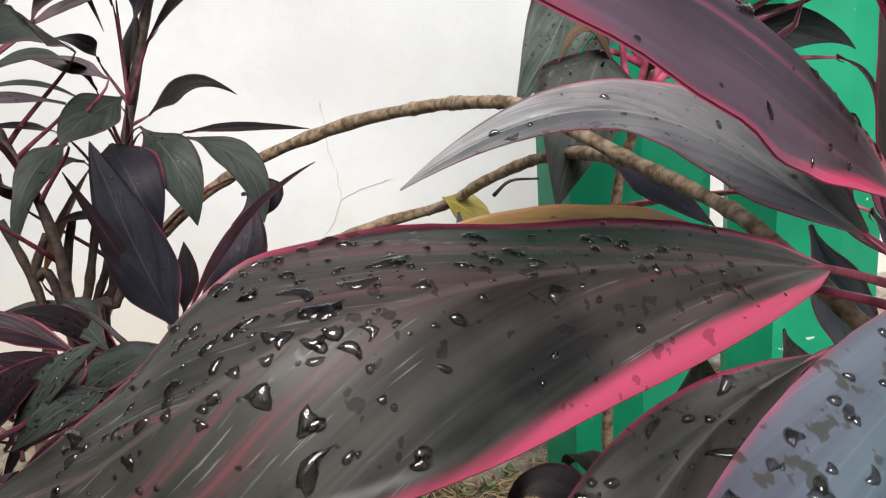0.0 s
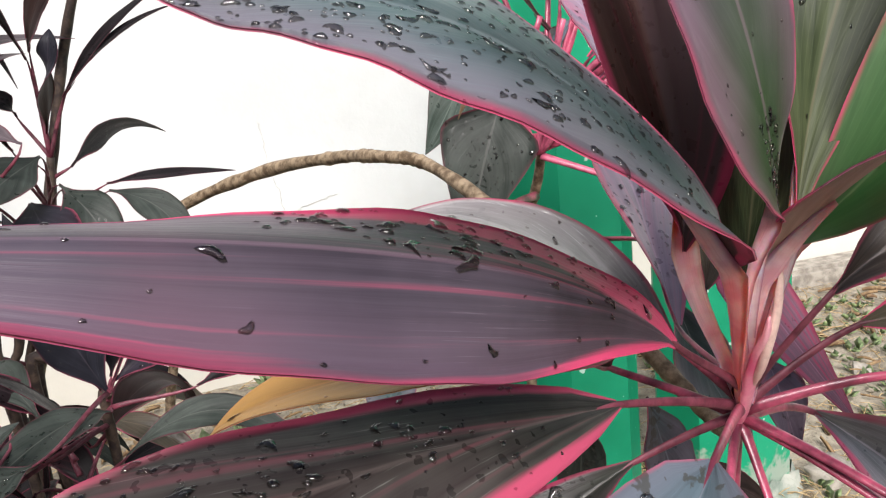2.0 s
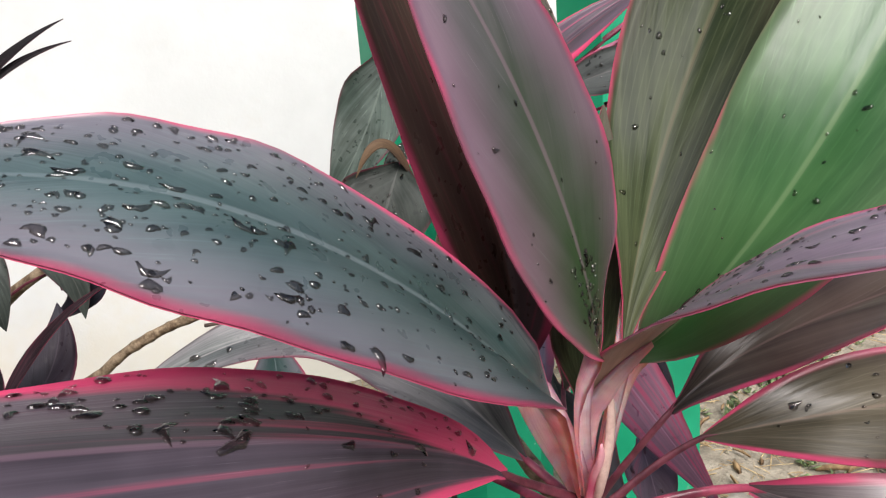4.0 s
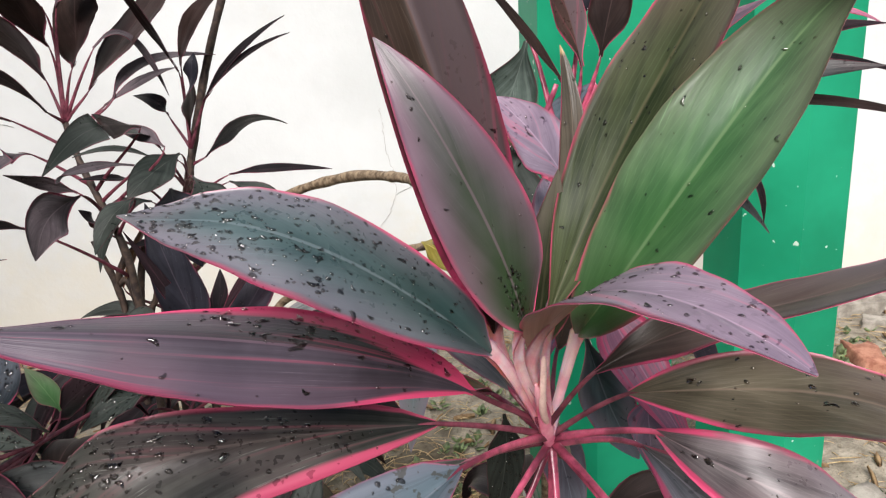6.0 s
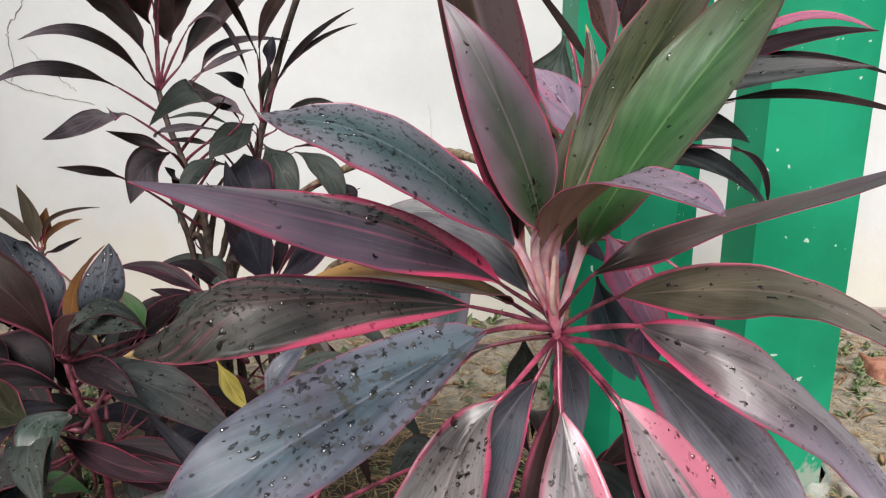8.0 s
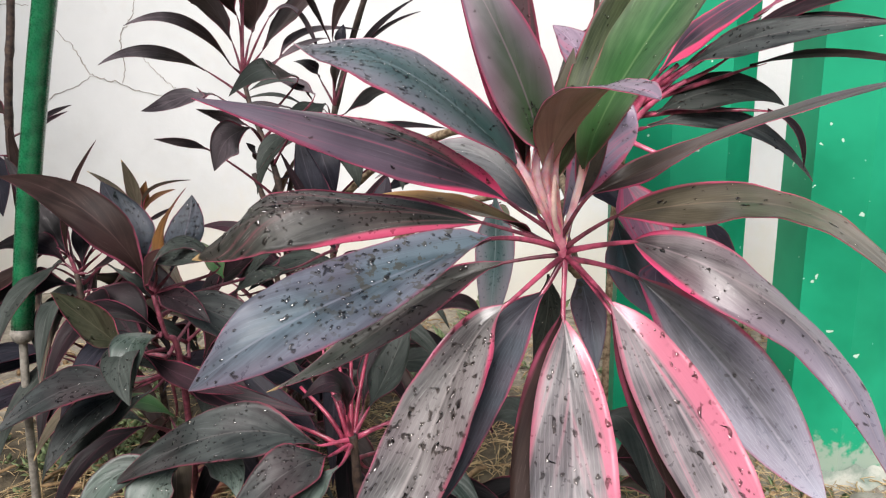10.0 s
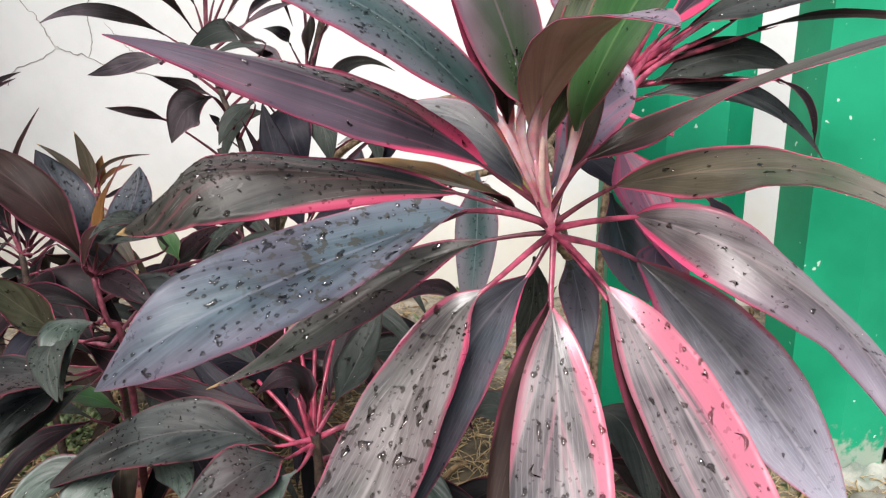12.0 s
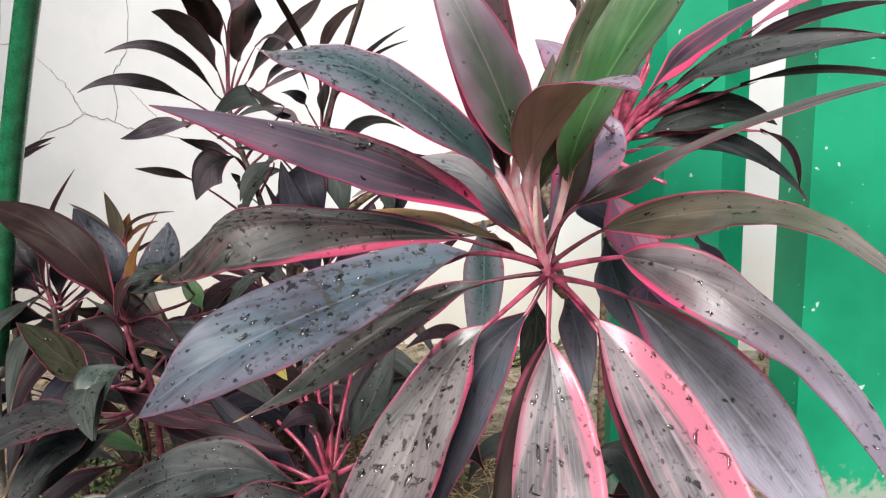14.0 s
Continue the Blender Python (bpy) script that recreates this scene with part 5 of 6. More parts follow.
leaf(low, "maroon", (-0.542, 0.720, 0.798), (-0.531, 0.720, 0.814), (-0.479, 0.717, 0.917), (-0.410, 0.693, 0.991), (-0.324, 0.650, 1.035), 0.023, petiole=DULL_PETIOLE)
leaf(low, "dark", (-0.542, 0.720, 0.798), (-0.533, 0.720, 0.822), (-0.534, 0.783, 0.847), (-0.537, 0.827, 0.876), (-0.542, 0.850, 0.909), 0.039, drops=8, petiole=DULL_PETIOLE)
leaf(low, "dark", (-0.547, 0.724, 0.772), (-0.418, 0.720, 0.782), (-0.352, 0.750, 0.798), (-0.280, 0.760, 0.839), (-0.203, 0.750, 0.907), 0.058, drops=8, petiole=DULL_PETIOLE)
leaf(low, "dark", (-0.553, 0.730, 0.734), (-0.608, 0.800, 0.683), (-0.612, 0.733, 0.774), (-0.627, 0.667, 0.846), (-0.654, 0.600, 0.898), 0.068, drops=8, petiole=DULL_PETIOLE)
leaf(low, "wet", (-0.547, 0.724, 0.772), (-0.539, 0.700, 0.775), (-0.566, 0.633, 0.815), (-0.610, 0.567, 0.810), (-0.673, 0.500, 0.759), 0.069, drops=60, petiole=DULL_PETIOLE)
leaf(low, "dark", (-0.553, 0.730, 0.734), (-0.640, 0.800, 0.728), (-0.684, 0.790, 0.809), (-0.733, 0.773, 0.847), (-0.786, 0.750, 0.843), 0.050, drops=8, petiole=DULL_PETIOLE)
leaf(low, "maroon", (-0.551, 0.728, 0.746), (-0.613, 0.620, 0.754), (-0.644, 0.590, 0.800), (-0.684, 0.567, 0.833), (-0.733, 0.550, 0.850), 0.046, petiole=DULL_PETIOLE)
leaf(low, "wet", (-0.551, 0.728, 0.746), (-0.703, 0.500, 0.750), (-0.653, 0.473, 0.821), (-0.613, 0.473, 0.860), (-0.583, 0.500, 0.866), 0.045, drops=60, petiole=DULL_PETIOLE)
leaf(low, "wet", (-0.542, 0.720, 0.798), (-0.582, 0.500, 0.808), (-0.604, 0.467, 0.818), (-0.634, 0.447, 0.807), (-0.670, 0.440, 0.776), 0.049, drops=60, petiole=DULL_PETIOLE)

brown = plant_root(-0.729, 0.296, "purple-brown cordyline beside the green stake")
tube("cane", spline([(-0.729, 0.296, 0.080), (-0.705, 0.260, 0.668), (-0.718, 0.240, 0.754), (-0.732, 0.240, 0.829)], 8), (0.0085, 0.0060, 0.0048, 0.0044), DULL_PETIOLE, brown, "", 8, 1.0, 0.015)
leaf(brown, "under", (-0.732, 0.240, 0.829), (-0.738, 0.240, 0.845), (-0.741, 0.170, 0.978), (-0.846, 0.187, 1.042), (-1.054, 0.290, 1.038), 0.082, petiole=DULL_PETIOLE)
leaf(brown, "ink", (-0.732, 0.240, 0.829), (-0.743, 0.240, 0.871), (-0.796, 0.300, 0.915), (-0.831, 0.320, 0.967), (-0.849, 0.300, 1.027), 0.096, drops=110, petiole=DULL_PETIOLE)
leaf(brown, "orange", (-0.732, 0.240, 0.829), (-0.720, 0.240, 0.872), (-0.731, 0.267, 0.922), (-0.700, 0.253, 0.974), (-0.625, 0.200, 1.030), 0.037, under="orange", petiole=DULL_PETIOLE)
leaf(brown, "ink", (-0.732, 0.240, 0.829), (-0.692, 0.240, 0.873), (-0.698, 0.307, 0.913), (-0.702, 0.347, 0.952), (-0.703, 0.360, 0.992), 0.079, drops=110, petiole=DULL_PETIOLE)
leaf(brown, "greygreen", (-0.727, 0.252, 0.703), (-0.812, 0.250, 0.717), (-0.829, 0.217, 0.763), (-0.847, 0.183, 0.809), (-0.866, 0.150, 0.857), 0.072, drops=24, petiole=DULL_PETIOLE)
leaf(brown, "dark", (-0.732, 0.240, 0.829), (-0.728, 0.240, 0.829), (-0.677, 0.207, 0.841), (-0.632, 0.187, 0.831), (-0.594, 0.180, 0.801), 0.049, drops=8, petiole=DULL_PETIOLE)
leaf(brown, "wet", (-0.726, 0.240, 0.754), (-0.726, 0.200, 0.756), (-0.734, 0.123, 0.780), (-0.713, 0.067, 0.767), (-0.662, 0.030, 0.715), 0.068, drops=60, petiole=DULL_PETIOLE)
leaf(brown, "wetgrey", (-0.729, 0.260, 0.668), (-0.766, 0.200, 0.672), (-0.789, 0.133, 0.720), (-0.828, 0.067, 0.719), (-0.882, -0.000, 0.669), 0.092, drops=110, petiole=DULL_PETIOLE)
leaf(brown, "wetgrey", (-0.729, 0.260, 0.668), (-0.767, 0.200, 0.660), (-0.804, 0.143, 0.663), (-0.830, 0.093, 0.635), (-0.844, 0.050, 0.577), 0.078, drops=110, petiole=DULL_PETIOLE)
leaf(brown, "wet", (-0.729, 0.260, 0.668), (-0.733, 0.200, 0.658), (-0.802, 0.167, 0.625), (-0.846, 0.133, 0.589), (-0.866, 0.100, 0.549), 0.053, drops=60, petiole=DULL_PETIOLE)
leaf(brown, "maroon", (-0.729, 0.260, 0.668), (-0.711, 0.250, 0.668), (-0.629, 0.200, 0.662), (-0.533, 0.183, 0.649), (-0.424, 0.200, 0.628), 0.052, petiole=DULL_PETIOLE)
leaf(brown, "maroon", (-0.729, 0.260, 0.668), (-0.724, 0.300, 0.654), (-0.666, 0.317, 0.646), (-0.567, 0.300, 0.618), (-0.429, 0.250, 0.572), 0.049, petiole=DULL_PETIOLE)
leaf(brown, "wet", (-0.732, 0.240, 0.829), (-0.759, 0.260, 0.898), (-0.687, 0.217, 0.904), (-0.620, 0.180, 0.913), (-0.559, 0.150, 0.923), 0.044, drops=60, petiole=DULL_PETIOLE)
leaf(brown, "dark", (-0.729, 0.260, 0.668), (-0.850, 0.400, 0.620), (-0.942, 0.433, 0.697), (-1.046, 0.467, 0.723), (-1.163, 0.500, 0.700), 0.088, drops=8, petiole=DULL_PETIOLE)
leaf(brown, "dark", (-0.727, 0.252, 0.703), (-0.748, 0.500, 0.762), (-0.714, 0.500, 0.803), (-0.672, 0.500, 0.834), (-0.624, 0.500, 0.856), 0.067, drops=8, petiole=DULL_PETIOLE)
leaf(brown, "green", (-0.729, 0.260, 0.668), (-0.757, 0.300, 0.555), (-0.796, 0.267, 0.614), (-0.822, 0.233, 0.626), (-0.832, 0.200, 0.593), 0.043, petiole=DULL_PETIOLE)
leaf(brown, "wetgrey", (-0.731, 0.240, 0.814), (-0.724, 0.240, 0.818), (-0.629, 0.240, 0.819), (-0.547, 0.253, 0.768), (-0.478, 0.280, 0.664), 0.087, drops=110, petiole=DULL_PETIOLE)
leaf(brown, "silvergreen", (-0.726, 0.240, 0.754), (-0.706, 0.200, 0.761), (-0.714, 0.133, 0.806), (-0.710, 0.093, 0.782), (-0.696, 0.080, 0.690), 0.073, drops=30, petiole=DULL_PETIOLE)
leaf(brown, "maroon", (-0.730, 0.240, 0.799), (-0.634, 0.600, 0.815), (-0.699, 0.600, 0.870), (-0.762, 0.600, 0.892), (-0.823, 0.600, 0.879), 0.042, petiole=DULL_PETIOLE)
leaf(brown, "green", (-0.728, 0.240, 0.784), (-0.727, 0.500, 0.786), (-0.740, 0.500, 0.816), (-0.754, 0.500, 0.843), (-0.770, 0.500, 0.866), 0.040, petiole=DULL_PETIOLE)
leaf(brown, "wet", (-0.732, 0.240, 0.829), (-0.609, 0.260, 0.877), (-0.619, 0.213, 0.943), (-0.640, 0.180, 0.955), (-0.674, 0.160, 0.913), 0.041, drops=60, petiole=DULL_PETIOLE)
leaf(brown, "maroon", (-0.727, 0.248, 0.720), (-0.739, 0.200, 0.729), (-0.660, 0.160, 0.710), (-0.586, 0.133, 0.701), (-0.515, 0.120, 0.703), 0.044, petiole=DULL_PETIOLE)
leaf(brown, "under", (-0.732, 0.240, 0.829), (-0.730, 0.215, 0.850), (-0.720, 0.205, 0.880), (-0.700, 0.200, 0.905), (-0.675, 0.195, 0.925), 0.060, petiole=DULL_PETIOLE)

young = plant_root(-1.175, 0.930, "small young cordyline with green and orange leaves")
tube("cane", spline([(-1.175, 0.930, 0.080), (-1.172, 0.900, 0.723), (-1.165, 0.900, 0.837)], 8), (0.010, 0.008, 0.007, 0.006), CANE_DARK, young, "", 8, 1.0, 0.015)
leaf(young, "olive", (-1.165, 0.900, 0.837), (-1.171, 0.900, 0.845), (-1.172, 0.907, 0.888), (-1.177, 0.900, 0.941), (-1.188, 0.880, 1.004), 0.044, petiole=DULL_PETIOLE)
leaf(young, "olive", (-1.165, 0.900, 0.837), (-1.178, 0.900, 0.845), (-1.195, 0.890, 0.899), (-1.227, 0.873, 0.943), (-1.273, 0.850, 0.976), 0.026, petiole=DULL_PETIOLE)
leaf(young, "umber", (-1.165, 0.900, 0.837), (-1.153, 0.900, 0.846), (-1.164, 0.900, 0.909), (-1.114, 0.900, 0.942), (-1.002, 0.900, 0.945), 0.020, under="umber", petiole=DULL_PETIOLE)
leaf(young, "orange", (-1.165, 0.900, 0.837), (-1.154, 0.900, 0.838), (-1.145, 0.890, 0.877), (-1.101, 0.873, 0.907), (-1.021, 0.850, 0.927), 0.039, under="orange", petiole=DULL_PETIOLE)
leaf(young, "orange", (-1.165, 0.900, 0.837), (-1.160, 0.900, 0.845), (-1.164, 0.917, 0.875), (-1.162, 0.927, 0.906), (-1.153, 0.930, 0.938), 0.048, under="orange", petiole=DULL_PETIOLE)
leaf(young, "dark", (-1.166, 0.900, 0.814), (-1.176, 0.900, 0.829), (-1.191, 0.887, 0.857), (-1.213, 0.873, 0.864), (-1.243, 0.860, 0.849), 0.026, petiole=DULL_PETIOLE)
leaf(young, "dark", (-1.166, 0.900, 0.814), (-1.150, 0.900, 0.830), (-1.111, 0.887, 0.841), (-1.073, 0.873, 0.858), (-1.035, 0.860, 0.879), 0.025, petiole=DULL_PETIOLE)

rear = plant_root(-1.166, 0.650, "purple cordyline behind the green stake")
tube("cane", spline([(-1.166, 0.650, 0.080), (-1.168, 0.620, 0.667), (-1.173, 0.620, 0.754)], 8), (0.010, 0.008, 0.007, 0.006), CANE_DARK, rear, "", 8, 1.0, 0.015)
leaf(rear, "under", (-1.173, 0.620, 0.754), (-1.190, 0.620, 0.803), (-1.185, 0.607, 0.892), (-1.136, 0.593, 0.984), (-1.045, 0.580, 1.080), 0.048, petiole=DULL_PETIOLE)
leaf(rear, "dark", (-1.173, 0.620, 0.754), (-1.183, 0.620, 0.796), (-1.231, 0.633, 0.856), (-1.300, 0.660, 0.936), (-1.390, 0.700, 1.035), 0.075, petiole=DULL_PETIOLE)
leaf(rear, "dark", (-1.173, 0.620, 0.754), (-1.155, 0.620, 0.769), (-1.190, 0.683, 0.826), (-1.209, 0.727, 0.881), (-1.214, 0.750, 0.933), 0.058, petiole=DULL_PETIOLE)
leaf(rear, "dark", (-1.173, 0.620, 0.754), (-1.201, 0.620, 0.781), (-1.227, 0.600, 0.850), (-1.294, 0.593, 0.858), (-1.402, 0.600, 0.805), 0.067, petiole=DULL_PETIOLE)
leaf(rear, "dark", (-1.173, 0.620, 0.754), (-1.141, 0.620, 0.755), (-1.023, 0.567, 0.819), (-0.945, 0.527, 0.857), (-0.908, 0.500, 0.870), 0.054, petiole=DULL_PETIOLE)
leaf(rear, "wet", (-1.169, 0.620, 0.684), (-1.180, 0.620, 0.695), (-1.251, 0.617, 0.662), (-1.275, 0.593, 0.619), (-1.252, 0.550, 0.566), 0.102, petiole=DULL_PETIOLE)
leaf(rear, "dark", (-1.170, 0.620, 0.701), (-1.139, 0.620, 0.712), (-1.056, 0.600, 0.712), (-1.012, 0.593, 0.668), (-1.009, 0.600, 0.580), 0.111, petiole=DULL_PETIOLE)
leaf(rear, "dark", (-1.171, 0.620, 0.719), (-1.192, 0.620, 0.724), (-1.278, 0.600, 0.744), (-1.361, 0.593, 0.722), (-1.442, 0.600, 0.657), 0.103, petiole=DULL_PETIOLE)
leaf(rear, "blue", (-1.168, 0.620, 0.667), (-1.168, 0.620, 0.667), (-1.194, 0.700, 0.571), (-1.224, 0.727, 0.488), (-1.257, 0.700, 0.416), 0.106, petiole=DULL_PETIOLE)
leaf(rear, "dark", None, (-1.485, 0.900, 1.069), (-1.455, 0.900, 1.089), (-1.407, 0.900, 1.111), (-1.343, 0.900, 1.135), 0.035, petiole=DULL_PETIOLE)
leaf(rear, "under", (-1.173, 0.620, 0.754), (-1.441, 0.900, 0.861), (-1.496, 0.900, 0.861), (-1.527, 0.900, 0.946), (-1.532, 0.900, 1.115), 0.059, petiole=DULL_PETIOLE)

slender = plant_root(-1.600, 1.000, "slender cordyline on a bare ringed cane beside the stake")
tube("cane", spline([(-1.600, 1.000, 0.080), (-1.585, 0.960, 0.700), (-1.555, 0.920, 1.000), (-1.515, 0.900, 1.192), (-1.475, 0.900, 1.371), (-1.430, 0.900, 1.620)], 8), (0.012, 0.012, 0.011, 0.010), CANE_DARK, slender, "bare ringed brown cane", 8, 1.0, 0.018)
leaf(slender, "under", (-1.540, 0.910, 1.100), (-1.560, 0.930, 1.125), (-1.600, 0.940, 1.165), (-1.660, 0.930, 1.150), (-1.720, 0.900, 1.050), 0.080, petiole=DULL_PETIOLE)
leaf(slender, "dark", (-1.545, 0.910, 1.060), (-1.510, 0.930, 1.080), (-1.465, 0.940, 1.110), (-1.420, 0.950, 1.135), (-1.365, 0.950, 1.150), 0.036, petiole=DULL_PETIOLE)
leaf(slender, "blue", (-1.555, 0.915, 1.010), (-1.560, 0.880, 1.015), (-1.555, 0.860, 1.000), (-1.550, 0.850, 0.930), (-1.545, 0.840, 0.850), 0.090, drops=20, petiole=DULL_PETIOLE)
leaf(slender, "maroon", (-1.560, 0.920, 0.980), (-1.590, 0.920, 0.975), (-1.620, 0.910, 0.950), (-1.640, 0.900, 0.890), (-1.650, 0.890, 0.800), 0.050, petiole=DULL_PETIOLE)

wet = plant_root(-0.349, 0.210, "low wet cordyline with pink leaf stalks")
tube("cane", spline([(-0.349, 0.210, 0.080), (-0.350, 0.180, 0.559), (-0.354, 0.180, 0.596)], 8), (0.010, 0.008, 0.007, 0.006), CANE_DARK, wet, "", 8, 1.0, 0.015)
tube("petiole", spline([(-0.356, 0.180, 0.571), (-0.397, 0.190, 0.632), (-0.457, 0.220, 0.671)], 6), (0.0048, 0.0038, 0.0028), CRIMSON, wet, "", 8, 0.6)
tube("petiole", spline([(-0.356, 0.180, 0.571), (-0.385, 0.205, 0.648), (-0.428, 0.250, 0.703)], 6), (0.0048, 0.0038, 0.0028), CRIMSON, wet, "", 8, 0.6)
tube("petiole", spline([(-0.356, 0.180, 0.571), (-0.373, 0.215, 0.652), (-0.401, 0.270, 0.710)], 6), (0.0048, 0.0038, 0.0028), CRIMSON, wet, "", 8, 0.6)
tube("petiole", spline([(-0.356, 0.180, 0.571), (-0.364, 0.220, 0.661), (-0.378, 0.280, 0.728)], 6), (0.0048, 0.0038, 0.0028), CRIMSON, wet, "", 8, 0.6)
tube("petiole", spline([(-0.356, 0.180, 0.571), (-0.351, 0.230, 0.662), (-0.348, 0.300, 0.730)], 6), (0.0048, 0.0038, 0.0028), CRIMSON, wet, "", 8, 0.6)
tube("petiole", spline([(-0.356, 0.180, 0.571), (-0.409, 0.180, 0.600), (-0.483, 0.200, 0.612)], 6), (0.0048, 0.0038, 0.0028), CRIMSON, wet, "", 8, 0.6)
leaf(wet, "wetgrey", (-0.354, 0.180, 0.596), (-0.407, 0.150, 0.598), (-0.483, 0.100, 0.673), (-0.603, 0.083, 0.648), (-0.767, 0.100, 0.524), 0.106, drops=110, stout=1.1)
leaf(wet, "wetgrey", (-0.353, 0.180, 0.588), (-0.384, 0.130, 0.589), (-0.398, 0.067, 0.629), (-0.445, 0.023, 0.602), (-0.525, 0.000, 0.509), 0.096, drops=110, stout=1.1)
leaf(wet, "blue", (-0.352, 0.180, 0.573), (-0.410, 0.200, 0.581), (-0.471, 0.233, 0.589), (-0.550, 0.267, 0.634), (-0.647, 0.300, 0.717), 0.051, drops=8, stout=1.1)
leaf(wet, "maroon", (-0.354, 0.180, 0.596), (-0.350, 0.150, 0.657), (-0.333, 0.107, 0.743), (-0.349, 0.083, 0.764), (-0.399, 0.080, 0.717), 0.050, under="rosy", stout=1.1)
leaf(wet, "wet", (-0.354, 0.180, 0.596), (-0.332, 0.220, 0.638), (-0.321, 0.280, 0.656), (-0.304, 0.327, 0.699), (-0.281, 0.360, 0.766), 0.067, drops=60, stout=1.1)
leaf(wet, "dark", (-0.354, 0.180, 0.596), (-0.367, 0.300, 0.600), (-0.369, 0.333, 0.657), (-0.355, 0.367, 0.698), (-0.325, 0.400, 0.723), 0.047, drops=8, stout=1.1)
leaf(wet, "silvergreen", (-0.353, 0.180, 0.588), (-0.354, 0.100, 0.590), (-0.388, 0.067, 0.577), (-0.407, 0.033, 0.554), (-0.412, -0.000, 0.523), 0.050, drops=8, stout=1.1)
leaf(wet, "silvergreen", (-0.350, 0.180, 0.559), (-0.343, 0.250, 0.500), (-0.242, 0.267, 0.519), (-0.172, 0.250, 0.502), (-0.134, 0.200, 0.450), 0.065, drops=8, stout=1.1)
leaf(wet, "dark", (-0.350, 0.180, 0.559), (-0.304, 0.350, 0.475), (-0.203, 0.300, 0.436), (-0.140, 0.283, 0.399), (-0.115, 0.300, 0.366), 0.072, drops=8, stout=1.1)
leaf(wet, "silvergreen", None, (-0.663, 0.140, 0.543), (-0.696, 0.117, 0.542), (-0.705, 0.087, 0.510), (-0.688, 0.050, 0.447), 0.097, drops=30, stout=1.1)
leaf(wet, "silvergreen", None, (-0.686, 0.160, 0.541), (-0.763, 0.117, 0.562), (-0.804, 0.080, 0.528), (-0.809, 0.050, 0.437), 0.067, drops=30, stout=1.1)
leaf(wet, "silvergreen", None, (-0.655, 0.200, 0.518), (-0.582, 0.167, 0.549), (-0.543, 0.133, 0.549), (-0.537, 0.100, 0.519), 0.057, drops=30, stout=1.1)
leaf(wet, "teal", None, (-0.142, 0.600, 0.957), (-0.136, 0.590, 0.874), (-0.142, 0.573, 0.766), (-0.159, 0.550, 0.632), 0.088, stout=1.1)
leaf(wet, "dark", None, (-0.166, 0.600, 0.668), (-0.189, 0.567, 0.737), (-0.232, 0.533, 0.751), (-0.294, 0.500, 0.710), 0.046, drops=8, stout=1.1)
leaf(wet, "dark", None, (-0.140, 0.500, 0.453), (-0.178, 0.500, 0.529), (-0.207, 0.500, 0.517), (-0.227, 0.500, 0.418), 0.065, drops=8, stout=1.1)
leaf(wet, "slate", None, (0.020, 0.150, 0.917), (0.036, 0.160, 0.874), (0.047, 0.150, 0.824), (0.052, 0.120, 0.769), 0.055, stout=1.1)
leaf(wet, "wet", None, (-0.023, 0.200, 0.894), (-0.018, 0.200, 0.849), (-0.025, 0.200, 0.794), (-0.045, 0.200, 0.731), 0.048, drops=60, stout=1.1)
leaf(wet, "yellow", None, (-0.539, 0.360, 0.781), (-0.523, 0.360, 0.740), (-0.508, 0.360, 0.710), (-0.493, 0.360, 0.689), 0.033, under="yellow", stout=1.1)
leaf(wet, "slate", (-0.354, 0.180, 0.596), (-0.453, 0.340, 0.717), (-0.437, 0.347, 0.763), (-0.416, 0.367, 0.789), (-0.388, 0.400, 0.797), 0.047, stout=1.1)
leaf(wet, "wet", (-0.354, 0.180, 0.596), (-0.139, 0.300, 0.657), (-0.184, 0.300, 0.657), (-0.216, 0.300, 0.635), (-0.236, 0.300, 0.591), 0.058, drops=60, stout=1.1)

second = plant_root(0.105, 0.725, "pink-stalked cordyline in front of the green pillar")
tube("cane", spline([(0.105, 0.725, 0.080), (0.110, 0.680, 0.850), (0.125, 0.630, 1.050), (0.130, 0.600, 1.130)], 8), (0.010, 0.008, 0.007, 0.006), CANE, second, "", 8, 1.0, 0.015)
tube("petiole", spline([(0.111, 0.600, 1.077), (0.122, 0.570, 1.162), (0.143, 0.550, 1.255)], 6), (0.0066, 0.0053, 0.0043), ROSE, second, "", 8, 0.6)
tube("petiole", spline([(0.113, 0.600, 1.077), (0.163, 0.570, 1.166), (0.212, 0.550, 1.215)], 6), (0.0066, 0.0053, 0.0043), ROSE, second, "", 8, 0.6)
tube("petiole", spline([(0.115, 0.600, 1.078), (0.170, 0.570, 1.143), (0.228, 0.550, 1.185)], 6), (0.0066, 0.0053, 0.0043), ROSE, second, "", 8, 0.6)
tube("petiole", spline([(0.109, 0.600, 1.078), (0.082, 0.570, 1.166), (0.111, 0.550, 1.261)], 6), (0.0066, 0.0053, 0.0043), ROSE, second, "", 8, 0.6)
tube("petiole", spline([(0.118, 0.600, 1.074), (0.158, 0.570, 1.056), (0.215, 0.550, 1.031)], 6), (0.0066, 0.0053, 0.0043), ROSE, second, "", 8, 0.6)
leaf(second, "striped", (0.130, 0.600, 1.130), (0.182, 0.560, 1.201), (0.226, 0.527, 1.263), (0.303, 0.507, 1.319), (0.413, 0.500, 1.369), 0.073, skew=0.72, stout=1.6)
leaf(second, "wet", (0.129, 0.606, 1.114), (0.180, 0.580, 1.122), (0.252, 0.560, 1.170), (0.340, 0.550, 1.190), (0.408, 0.550, 1.135), 0.074, (22, 30), "y", 0.86, 6, 60, stout=1.6)
